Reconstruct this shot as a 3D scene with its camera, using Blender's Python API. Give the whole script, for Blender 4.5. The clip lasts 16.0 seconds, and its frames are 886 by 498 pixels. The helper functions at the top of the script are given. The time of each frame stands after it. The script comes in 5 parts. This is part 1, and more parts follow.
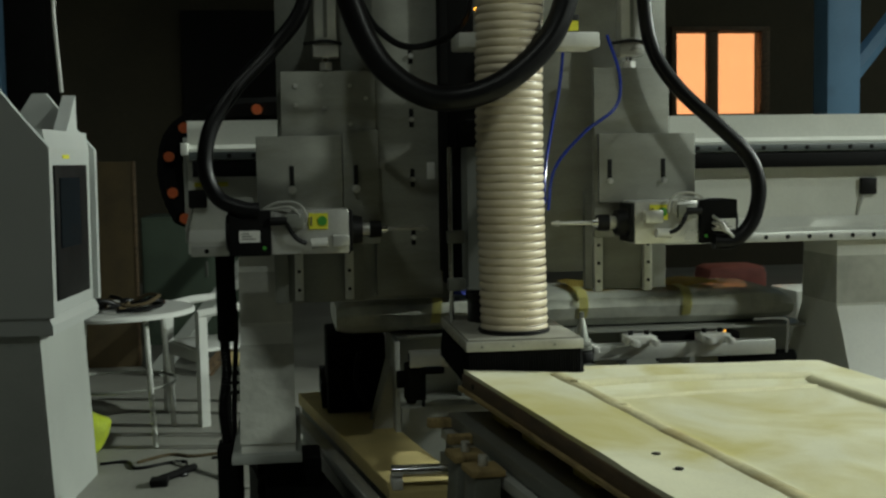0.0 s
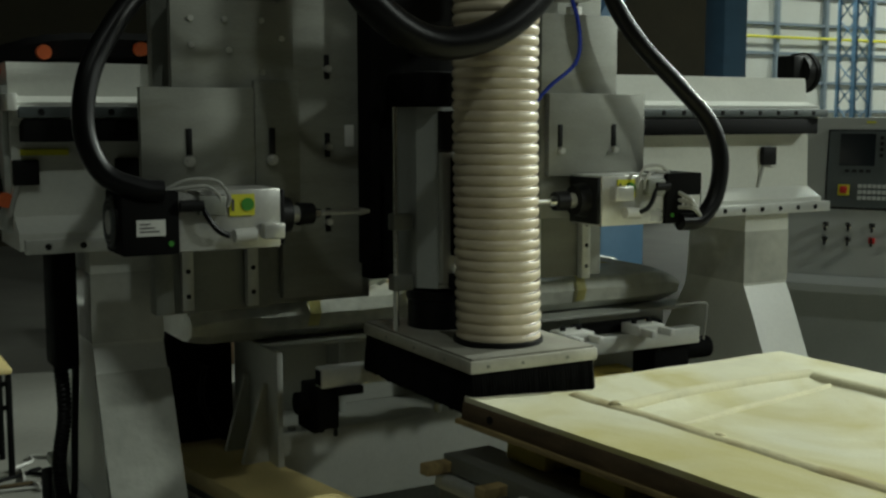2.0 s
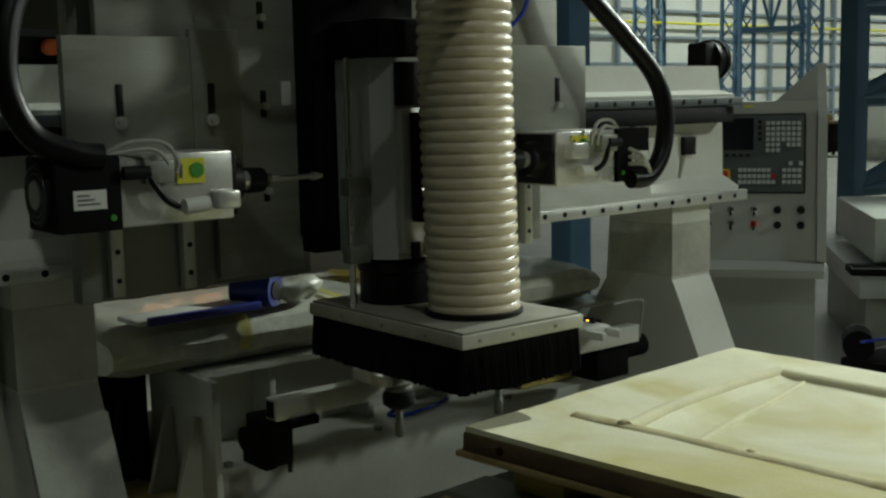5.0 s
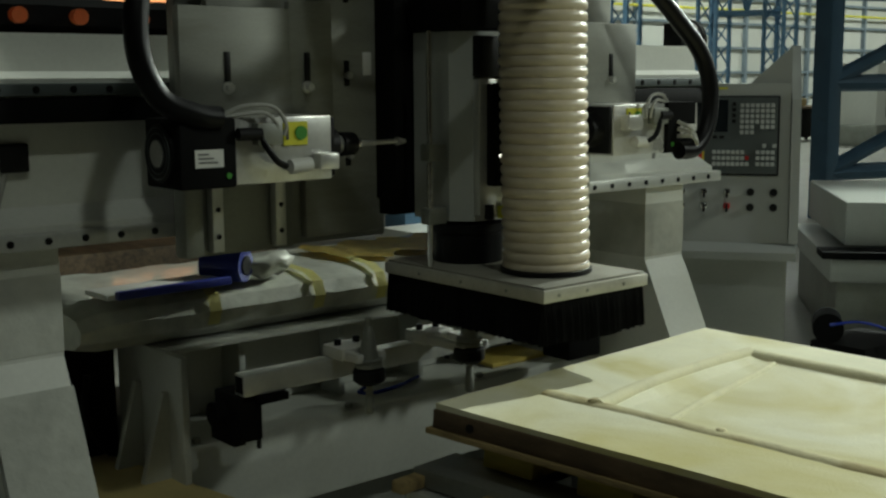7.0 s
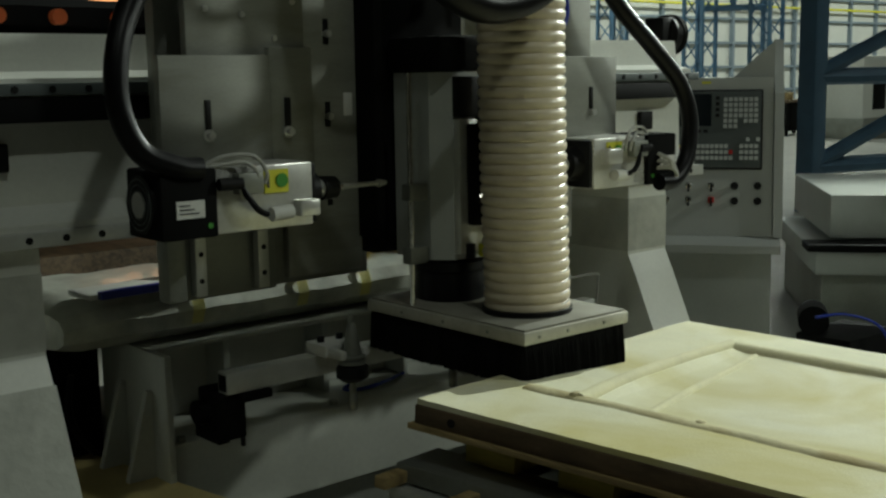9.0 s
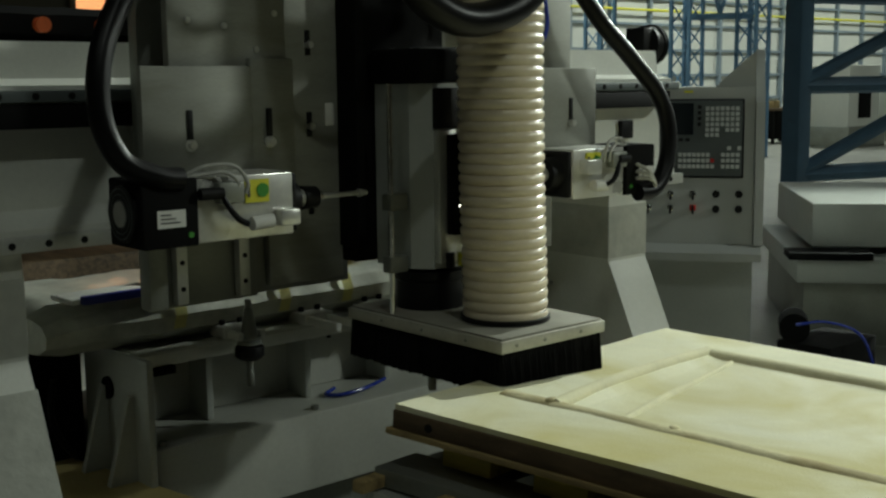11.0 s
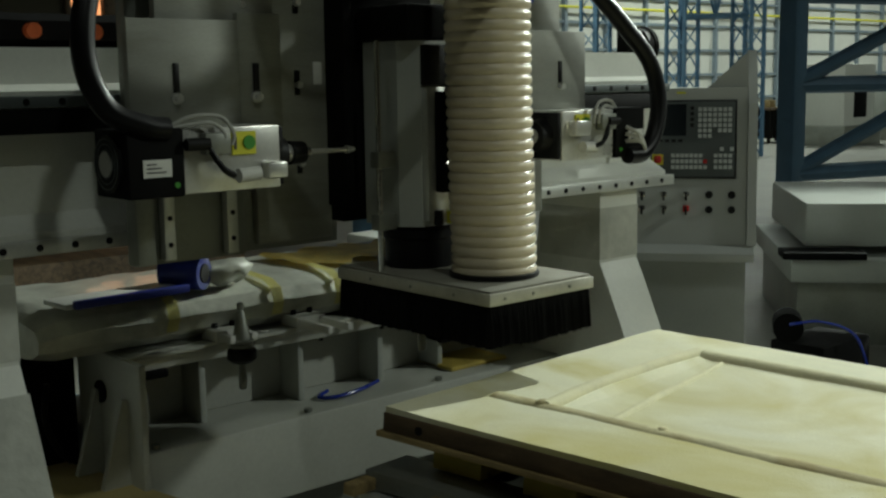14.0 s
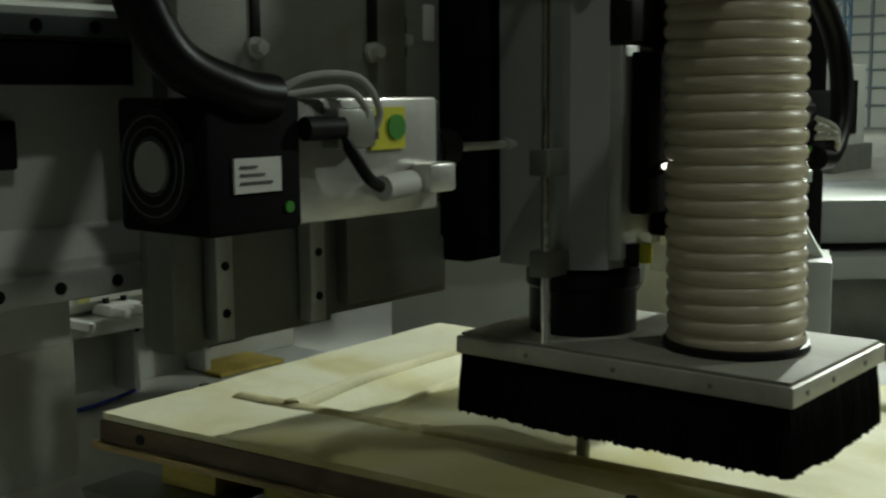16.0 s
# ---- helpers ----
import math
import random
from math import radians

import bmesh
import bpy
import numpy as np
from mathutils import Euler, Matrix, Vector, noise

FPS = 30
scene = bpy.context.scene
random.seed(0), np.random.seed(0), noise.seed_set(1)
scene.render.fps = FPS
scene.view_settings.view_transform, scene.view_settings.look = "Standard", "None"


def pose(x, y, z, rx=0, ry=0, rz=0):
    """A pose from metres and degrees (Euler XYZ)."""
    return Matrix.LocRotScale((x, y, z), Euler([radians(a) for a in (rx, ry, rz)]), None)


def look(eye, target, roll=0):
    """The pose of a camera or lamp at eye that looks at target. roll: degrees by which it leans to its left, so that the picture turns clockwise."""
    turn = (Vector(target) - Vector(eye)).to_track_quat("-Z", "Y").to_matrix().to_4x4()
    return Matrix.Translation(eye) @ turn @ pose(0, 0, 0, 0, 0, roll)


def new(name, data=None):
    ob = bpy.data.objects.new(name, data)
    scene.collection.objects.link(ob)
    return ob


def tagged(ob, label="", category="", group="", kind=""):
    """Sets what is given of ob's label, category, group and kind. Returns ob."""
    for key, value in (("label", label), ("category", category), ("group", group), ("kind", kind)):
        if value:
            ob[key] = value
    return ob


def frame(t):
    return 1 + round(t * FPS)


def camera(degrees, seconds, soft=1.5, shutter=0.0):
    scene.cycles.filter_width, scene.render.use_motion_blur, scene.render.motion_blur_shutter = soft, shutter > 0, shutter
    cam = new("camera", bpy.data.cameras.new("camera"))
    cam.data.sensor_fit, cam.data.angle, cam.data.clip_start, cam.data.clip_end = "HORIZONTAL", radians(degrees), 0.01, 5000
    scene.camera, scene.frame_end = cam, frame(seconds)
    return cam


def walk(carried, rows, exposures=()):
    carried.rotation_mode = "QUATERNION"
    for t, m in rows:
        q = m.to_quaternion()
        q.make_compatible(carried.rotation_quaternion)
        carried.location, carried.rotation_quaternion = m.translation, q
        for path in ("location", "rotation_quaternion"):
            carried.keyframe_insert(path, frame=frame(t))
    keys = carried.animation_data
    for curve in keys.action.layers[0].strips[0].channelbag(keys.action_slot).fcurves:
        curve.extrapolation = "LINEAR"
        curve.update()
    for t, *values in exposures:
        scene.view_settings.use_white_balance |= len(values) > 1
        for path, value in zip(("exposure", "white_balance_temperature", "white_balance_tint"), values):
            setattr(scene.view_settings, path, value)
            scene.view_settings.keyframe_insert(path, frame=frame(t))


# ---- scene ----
cam = camera(42.0, 16.0, soft=2.4, shutter=0.4)
PATH = [  # seconds, x, y, z, yaw, pitch, roll
    (0.0, 0.002, 0.002, 1.451, -7.55, -4.25, -0.92),
    (0.5, -0.195, 0.194, 1.439, -10.78, -4.22, -0.08),
    (1.0, -0.377, 0.541, 1.464, -14.81, -5.08, -0.86),
    (1.5, -0.591, 0.812, 1.463, -22.45, -5.73, -0.25),
    (2.0, -0.758, 1.061, 1.478, -28.94, -6.58, -0.02),
    (2.5, -0.824, 1.372, 1.466, -32.23, -5.84, -1.41),
    (3.0, -0.876, 1.514, 1.490, -37.43, -7.37, -1.03),
    (5.5, -0.965, 1.490, 1.519, -39.46, -7.54, -1.04),
    (6.0, -0.963, 1.497, 1.518, -39.87, -7.74, -0.65),
    (6.5, -0.951, 1.508, 1.510, -40.23, -7.95, -0.35),
    (7.0, -0.950, 1.503, 1.508, -40.50, -8.48, -0.36),
    (7.5, -0.948, 1.498, 1.505, -40.45, -8.52, -0.39),
    (8.0, -0.943, 1.499, 1.503, -40.67, -8.57, -0.34),
    (8.5, -0.944, 1.491, 1.504, -40.73, -8.61, -0.73),
    (9.0, -0.940, 1.483, 1.506, -40.98, -8.62, -0.89),
    (11.5, -0.950, 1.437, 1.519, -41.83, -8.15, -0.38),
    (12.0, -0.956, 1.428, 1.525, -42.17, -7.99, -0.31),
    (12.5, -0.947, 1.421, 1.520, -42.53, -8.18, -0.52),
    (13.0, -0.940, 1.422, 1.515, -42.15, -8.49, -0.74),
    (13.5, -0.943, 1.426, 1.519, -41.65, -8.26, -0.86),
    (14.0, -0.940, 1.427, 1.520, -41.69, -8.30, -0.83),
    (14.5, -0.922, 1.447, 1.509, -41.70, -8.41, -0.97),
    (15.0, -0.846, 1.488, 1.466, -44.12, -8.17, -1.24),
    (15.5, -0.715, 1.509, 1.434, -48.57, -7.88, -1.79),
    (16.0, -0.631, 1.528, 1.400, -50.50, -7.56, -0.50),
]


def aimed(x, y, z, yaw, pitch, roll):
    return pose(x, y, z, 0, 0, yaw) @ pose(0, 0, 0, 90 + pitch) @ pose(0, 0, 0, 0, 0, roll)


walk(cam, [(t, aimed(*row)) for t, *row in PATH])

# ---- world and lamps ----
world = bpy.data.worlds.new("hall_air")
world.use_nodes = True
world.node_tree.nodes["Background"].inputs[0].default_value = (0.5, 0.55, 0.5, 1)
world.node_tree.nodes["Background"].inputs[1].default_value = 0.004
scene.world = world
scene.view_settings.exposure = 0.0

# unseen bay lamps; places and watts are assumed, chosen for the brightness wanted
LAMPS = [  # x, y, z, watts, size
    (-0.6, -1.2, 7.4, 52, 0.3),
    (-4.0, 1.0, 7.4, 13, 0.5),
    (10.5, 8.0, 7.4, 75, 0.6),
    (16.0, 18.0, 7.4, 280, 0.8),
    (19.0, 5.0, 7.4, 300, 0.8),
    (25.0, 17.5, 7.4, 420, 0.8),
    (35.0, 16.0, 7.4, 560, 0.8),
]
# two unseen spots added to throw light on the machine from the right
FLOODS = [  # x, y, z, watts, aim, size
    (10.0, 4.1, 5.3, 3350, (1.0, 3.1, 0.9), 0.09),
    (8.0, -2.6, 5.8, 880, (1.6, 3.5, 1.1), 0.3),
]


# ---- materials ----
def mat(name, colour, rough=0.5, metal=0.0, vary=0.12, scale=6.0, bump=0.1, grain=90.0, stain=None, stain_at=0.6, emit=None, coat=0.0, stretch=None, spec=0.5):
    m = bpy.data.materials.new(name)
    m.use_nodes = True
    nt = m.node_tree
    b = nt.nodes["Principled BSDF"]
    co = nt.nodes.new("ShaderNodeTexCoord")
    src = co.outputs["Object"]
    if stretch:
        mp = nt.nodes.new("ShaderNodeMapping")
        mp.inputs["Scale"].default_value = stretch
        nt.links.new(src, mp.inputs["Vector"])
        src = mp.outputs["Vector"]
    n1 = nt.nodes.new("ShaderNodeTexNoise")
    n1.inputs["Scale"].default_value, n1.inputs["Detail"].default_value = scale, 5
    n2 = nt.nodes.new("ShaderNodeTexNoise")
    n2.inputs["Scale"].default_value, n2.inputs["Detail"].default_value = grain, 3
    nt.links.new(src, n1.inputs["Vector"])
    nt.links.new(src, n2.inputs["Vector"])
    info = nt.nodes.new("ShaderNodeObjectInfo")
    add = nt.nodes.new("ShaderNodeMath")
    add.operation = "MULTIPLY_ADD"
    add.inputs[1].default_value = 0.35
    nt.links.new(n2.outputs["Fac"], add.inputs[0])
    nt.links.new(n1.outputs["Fac"], add.inputs[2])
    add2 = nt.nodes.new("ShaderNodeMath")
    add2.operation = "MULTIPLY_ADD"
    add2.inputs[1].default_value = 0.12
    nt.links.new(info.outputs["Random"], add2.inputs[0])
    nt.links.new(add.outputs[0], add2.inputs[2])
    ramp = nt.nodes.new("ShaderNodeValToRGB")
    dark = [c * (1 - vary * 1.6) for c in colour]
    light = [min(1, c * (1 + vary)) for c in colour]
    ramp.color_ramp.elements[0].position, ramp.color_ramp.elements[0].color = 0.45, (*dark, 1)
    ramp.color_ramp.elements[1].position, ramp.color_ramp.elements[1].color = 0.95, (*light, 1)
    nt.links.new(add2.outputs[0], ramp.inputs["Fac"])
    out = ramp.outputs["Color"]
    if stain:
        n3 = nt.nodes.new("ShaderNodeTexNoise")
        n3.inputs["Scale"].default_value, n3.inputs["Detail"].default_value = scale * 0.6, 8
        n3.inputs["Distortion"].default_value = 0.8
        nt.links.new(src, n3.inputs["Vector"])
        r3 = nt.nodes.new("ShaderNodeValToRGB")
        r3.color_ramp.elements[0].position, r3.color_ramp.elements[1].position = stain_at - 0.08, stain_at + 0.14
        nt.links.new(n3.outputs["Fac"], r3.inputs["Fac"])
        mix = nt.nodes.new("ShaderNodeMix")
        mix.data_type = "RGBA"
        nt.links.new(r3.outputs["Color"], mix.inputs["Factor"])
        nt.links.new(out, mix.inputs["A"])
        mix.inputs["B"].default_value = (*stain, 1)
        out = mix.outputs["Result"]
    nt.links.new(out, b.inputs["Base Color"])
    rr = nt.nodes.new("ShaderNodeMapRange")
    rr.inputs["To Min"].default_value, rr.inputs["To Max"].default_value = max(0.03, rough - 0.1), min(1, rough + 0.12)
    nt.links.new(n1.outputs["Fac"], rr.inputs["Value"])
    nt.links.new(rr.outputs["Result"], b.inputs["Roughness"])
    b.inputs["Metallic"].default_value = metal
    b.inputs["Coat Weight"].default_value = coat
    b.inputs["Specular IOR Level"].default_value = spec
    if bump:
        bp = nt.nodes.new("ShaderNodeBump")
        bp.inputs["Strength"].default_value, bp.inputs["Distance"].default_value = bump, 0.004
        nt.links.new(n2.outputs["Fac"], bp.inputs["Height"])
        nt.links.new(bp.outputs["Normal"], b.inputs["Normal"])
    if emit:
        b.inputs["Emission Color"].default_value, b.inputs["Emission Strength"].default_value = (*emit[:3], 1), emit[3]
    return m


M = {
    "white_paint": mat("white_paint", (0.76, 0.77, 0.71), 0.32, vary=0.07, scale=3, bump=0.05, stain=(0.6, 0.6, 0.52), stain_at=0.72, coat=0.2),
    # white paint darkened, so the cross bed's shade sits in its colour
    "bed_paint_shaded": mat("bed_paint_shaded", (0.5, 0.51, 0.465), 0.36, vary=0.1, scale=3, bump=0.06, stain=(0.38, 0.38, 0.32), stain_at=0.66, coat=0.15),
    "grey_paint": mat("grey_paint", (0.42, 0.44, 0.41), 0.4, vary=0.08, scale=3, bump=0.06),
    "console_paint": mat("console_paint", (0.48, 0.5, 0.48), 0.45, vary=0.05, scale=2, bump=0.12, grain=300),
    "steel_plate": mat("steel_plate", (0.29, 0.295, 0.26), 0.55, 0.25, vary=0.14, scale=5, bump=0.08, stretch=(1, 1, 3), stain=(0.2, 0.2, 0.16), stain_at=0.62),
    "cast_grey": mat("cast_grey", (0.27, 0.28, 0.25), 0.45, 0.5, vary=0.15, scale=5, bump=0.08),
    "bright_metal": mat("bright_metal", (0.68, 0.68, 0.64), 0.3, 0.5, vary=0.12, scale=9, bump=0.06),
    "chrome": mat("chrome", (0.8, 0.8, 0.78), 0.12, 1.0, vary=0.05),
    "aluminium": mat("aluminium", (0.66, 0.67, 0.63), 0.42, 0.45, vary=0.1, scale=8, bump=0.06),
    "black": mat("black_plastic", (0.008, 0.008, 0.008), 0.5, vary=0.2, bump=0.05, spec=0.25),
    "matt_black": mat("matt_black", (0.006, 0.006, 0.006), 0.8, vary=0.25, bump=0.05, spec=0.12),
    "rubber": mat("rubber", (0.004, 0.004, 0.0045), 0.36, vary=0.2, bump=0.03, spec=0.22),
    "bristle": mat("bristle", (0.007, 0.007, 0.0075), 0.9, vary=0.5, scale=8, bump=0.6, grain=400, stretch=(1, 1, 0.06), spec=0.1),
    "hose": mat("hose_plastic", (0.70, 0.61, 0.45), 0.34, vary=0.08, scale=7, bump=0.05, coat=0.2, stain=(0.6, 0.5, 0.35), stain_at=0.62),
    "hose_wire": mat("hose_wire", (0.09, 0.055, 0.03), 0.5),
    "foam": mat("foam_board", (0.79, 0.765, 0.56), 0.7, vary=0.09, scale=4, bump=0.16, grain=160, stain=(0.60, 0.535, 0.22), stain_at=0.5, spec=0.3),
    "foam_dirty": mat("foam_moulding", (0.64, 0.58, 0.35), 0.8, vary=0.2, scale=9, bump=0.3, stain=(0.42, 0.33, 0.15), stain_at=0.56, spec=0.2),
    "bearer_wood": mat("bearer_wood", (0.5, 0.42, 0.1), 0.65, vary=0.2, scale=6, bump=0.2, stretch=(6, 0.8, 6), stain=(0.2, 0.16, 0.04), stain_at=0.62),
    "foam_ridge": mat("foam_ridge", (0.74, 0.70, 0.47), 0.8, vary=0.1, scale=9, bump=0.2, spec=0.2),
    "brown_wood": mat("brown_wood", (0.15, 0.1, 0.055), 0.6, vary=0.35, scale=6, bump=0.2, stretch=(6, 0.6, 6), stain=(0.05, 0.035, 0.02), stain_at=0.6),
    "pale_wood": mat("pale_wood", (0.42, 0.31, 0.14), 0.65, vary=0.2, scale=6, bump=0.2, stretch=(6, 0.8, 6), stain=(0.14, 0.1, 0.04), stain_at=0.62),
    "yellow_ply": mat("yellow_ply", (0.62, 0.5, 0.22), 0.6, vary=0.12, scale=5, bump=0.15),
    "blue_steel": mat("blue_steel", (0.12, 0.24, 0.38), 0.45, vary=0.12, scale=3, bump=0.08, stain=(0.09, 0.15, 0.22), stain_at=0.68),
    "blue_film": mat("blue_film", (0.012, 0.022, 0.2), 0.35, vary=0.15),
    "blue_tube": mat("blue_tube", (0.025, 0.05, 0.36), 0.25, vary=0.1),
    "film": mat("wrapping_film", (0.55, 0.56, 0.49), 0.34, vary=0.3, scale=5, bump=0.7, grain=26, coat=0.25, stain=(0.62, 0.63, 0.56), stain_at=0.62),
    "thin_film": mat("thin_film", (0.58, 0.59, 0.53), 0.2, vary=0.15, scale=5, bump=0.8, grain=30, coat=0.8),
    "dusty_sheet": mat("dusty_sheet", (0.33, 0.32, 0.27), 0.7, vary=0.15, scale=7, bump=0.2, stain=(0.2, 0.19, 0.15), stain_at=0.55),
    "dusty_alu": mat("dusty_aluminium", (0.56, 0.55, 0.48), 0.5, 0.2, vary=0.14, scale=9, bump=0.1, stain=(0.38, 0.36, 0.3), stain_at=0.58),
    "tape": mat("yellow_tape", (0.66, 0.62, 0.26), 0.4),
    "yellow_sheet": mat("yellow_sheet", (0.55, 0.42, 0.09), 0.6, bump=0.3, vary=0.2, scale=14),
    "orange": mat("orange_plastic", (0.75, 0.16, 0.05), 0.5, vary=0.15),
    "red": mat("red_plastic", (0.6, 0.02, 0.015), 0.4),
    "yellow": mat("yellow_label", (0.75, 0.72, 0.05), 0.5, vary=0.05),
    "green": mat("green_label", (0.06, 0.3, 0.04), 0.5, vary=0.05),
    "label": mat("paper_label", (0.7, 0.7, 0.66), 0.6, vary=0.06),
    "print": mat("label_print", (0.09, 0.09, 0.09), 0.6),
    "pink": mat("pink_plastic", (0.7, 0.25, 0.22), 0.5),
    "lime": mat("lime_fabric", (0.45, 0.55, 0.03), 0.7, vary=0.2, scale=14, bump=0.4),
    "panel_grey": mat("panel_grey", (0.085, 0.1, 0.1), 0.45, vary=0.06),
    "screen": mat("screen_glass", (0.012, 0.016, 0.02), 0.12, vary=0.02, bump=0),
    "key": mat("key_plastic", (0.55, 0.57, 0.56), 0.5, vary=0.12),
    "cable_grey": mat("cable_grey", (0.42, 0.42, 0.39), 0.4),
    "chair": mat("chair_plastic", (0.6, 0.61, 0.58), 0.38, vary=0.06, scale=5),
    "concrete": mat("concrete_floor", (0.26, 0.26, 0.23), 0.55, vary=0.16, scale=1.6, bump=0.12, grain=40, stain=(0.22, 0.22, 0.19), stain_at=0.62),
    "wall_brown": mat("wall_brown", (0.075, 0.066, 0.042), 0.85, vary=0.14, scale=1.2, bump=0.15, grain=20),
    "wall_white": mat("wall_white", (0.62, 0.63, 0.58), 0.7, vary=0.06, scale=0.8, bump=0.1, grain=18),
    "girt": mat("girt_steel", (0.2, 0.25, 0.29), 0.6, vary=0.1),
    "ceiling": mat("ceiling_sheet", (0.25, 0.26, 0.25), 0.8, vary=0.1, scale=1),
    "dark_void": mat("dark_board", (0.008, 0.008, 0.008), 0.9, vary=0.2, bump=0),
    "window_light": mat("lit_room", (0.8, 0.5, 0.3), 0.8, vary=0.2, scale=2, emit=(1.0, 0.42, 0.16, 1.5)),
    "lamp_glow": mat("lamp_glow", (0.9, 0.9, 0.85), 0.5, emit=(1.0, 0.98, 0.85, 12.0)),
    "led_amber": mat("led_amber", (0.9, 0.5, 0.1), 0.5, emit=(1.0, 0.45, 0.05, 4.0)),
    "glow_white": mat("glow_white", (0.9, 0.95, 0.85), 0.5, emit=(1.0, 1.0, 0.85, 2.5)),
    "brown_cloth": mat("brown_card", (0.07, 0.05, 0.022), 0.9, vary=0.2),
    "green_board": mat("green_board", (0.11, 0.15, 0.11), 0.8, vary=0.15, scale=3),
}
glass = bpy.data.materials.new("window_glass")
glass.use_nodes = True
g = glass.node_tree.nodes["Principled BSDF"]
g.inputs["Transmission Weight"].default_value, g.inputs["Roughness"].default_value, g.inputs["IOR"].default_value = 1.0, 0.02, 1.45
M["glass"] = glass


# ---- mesh helpers ----
def box(bm, x0, x1, y0, y1, z0, z1, bev=0.0):
    r = bmesh.ops.create_cube(bm, size=1.0, matrix=Matrix.Translation(((x0 + x1) / 2, (y0 + y1) / 2, (z0 + z1) / 2)) @ Matrix.Diagonal((abs(x1 - x0), abs(y1 - y0), abs(z1 - z0), 1)))
    if bev:
        edges = list({e for v in r["verts"] for e in v.link_edges})
        bmesh.ops.bevel(bm, geom=edges, offset=bev, segments=2, affect="EDGES", profile=0.5)
    return bm


def bx(*a):
    return box(bmesh.new(), *a)


def cyl(bm, p0, p1, r0, r1=None, seg=20):
    p0, p1 = Vector(p0), Vector(p1)
    d = p1 - p0
    m = Matrix.Translation((p0 + p1) / 2) @ d.to_track_quat("Z", "Y").to_matrix().to_4x4()
    bmesh.ops.create_cone(bm, cap_ends=True, segments=seg, radius1=r0, radius2=r0 if r1 is None else r1, depth=d.length, matrix=m)
    return bm


def cy(*a, **k):
    return cyl(bmesh.new(), *a, **k)


def prism(bm, profile, axis, a, b):
    """A profile of pairs drawn out along an axis from a to b: pairs are (y, z), (x, z) or (x, y)."""
    def at(p, q):
        return {"x": (q, p[0], p[1]), "y": (p[0], q, p[1]), "z": (p[0], p[1], q)}[axis]
    lo = [bm.verts.new(at(p, a)) for p in profile]
    hi = [bm.verts.new(at(p, b)) for p in profile]
    bm.faces.new(lo), bm.faces.new(hi[::-1])
    n = len(profile)
    for i in range(n):
        bm.faces.new((lo[i], hi[i], hi[(i + 1) % n], lo[(i + 1) % n]))
    bmesh.ops.recalc_face_normals(bm, faces=bm.faces)
    return bm


def lathe(bm, centre, rings, seg=40, cap=True):
    """Rings of (radius, z) turned about an upright axis through centre (x, y)."""
    loops = []
    for r, z in rings:
        loops.append([bm.verts.new((centre[0] + r * math.cos(2 * math.pi * i / seg), centre[1] + r * math.sin(2 * math.pi * i / seg), z)) for i in range(seg)])
    for a, b in zip(loops, loops[1:]):
        for i in range(seg):
            bm.faces.new((a[i], a[(i + 1) % seg], b[(i + 1) % seg], b[i]))
    if cap:
        bm.faces.new(loops[0][::-1]), bm.faces.new(loops[-1])
    bmesh.ops.recalc_face_normals(bm, faces=bm.faces)
    return bm


def smooth_path(points, n=10):
    pts = [Vector(p) for p in points]
    pts = [pts[0] * 2 - pts[1]] + pts + [pts[-1] * 2 - pts[-2]]
    out = []
    for i in range(1, len(pts) - 2):
        a, b, c, d = pts[i - 1:i + 3]
        for k in range(n):
            t = k / n
            out.append(0.5 * (2 * b + (c - a) * t + (2 * a - 5 * b + 4 * c - d) * t * t + (3 * b - a - 3 * c + d) * t ** 3))
    out.append(pts[-2])
    return out


def tube(bm, points, r, seg=12, n=10, ribs=0.0):
    path = smooth_path(points, n)
    loops, up = [], Vector((0.31, 0.2, 0.93)).normalized()
    for i, p in enumerate(path):
        d = (path[min(i + 1, len(path) - 1)] - path[max(i - 1, 0)]).normalized()
        s = d.cross(up)
        s = s.normalized() if s.length > 1e-4 else d.orthogonal().normalized()
        up = s.cross(d).normalized()
        rr = r * (1 + ribs * (i % 2))
        loops.append([bm.verts.new(p + rr * (math.cos(2 * math.pi * k / seg) * s + math.sin(2 * math.pi * k / seg) * up)) for k in range(seg)])
    for a, b in zip(loops, loops[1:]):
        for k in range(seg):
            bm.faces.new((a[k], a[(k + 1) % seg], b[(k + 1) % seg], b[k]))
    bm.faces.new(loops[0][::-1]), bm.faces.new(loops[-1])
    bmesh.ops.recalc_face_normals(bm, faces=bm.faces)
    return bm


def tb(*a, **k):
    return tube(bmesh.new(), *a, **k)


BASE = {}


def thing(name, base, label, category, group="", kind=""):
    ob = new(name)
    ob.location = base
    ob.empty_display_size = 0.1
    BASE[ob] = Vector(base)
    return tagged(ob, label, category, group, kind)


def link_mesh(name, bm, material, soft):
    for f in bm.faces:
        f.smooth = soft
    if soft:
        for e in bm.edges:
            if len(e.link_faces) == 2 and e.calc_face_angle(0) > 0.6:
                e.smooth = False
    me = bpy.data.meshes.new(name)
    bm.to_mesh(me)
    bm.free()
    me.materials.append(M[material])
    return new(name, me)


def part(name, bm, material, parent, label="", soft=True):
    """One mesh under a thing or a part, its bmesh given in the place's own metres."""
    bm.transform(Matrix.Translation(-BASE[parent]))
    ob = link_mesh(name, bm, material, soft)
    ob.parent = parent
    BASE[ob] = BASE[parent]
    return tagged(ob, label)


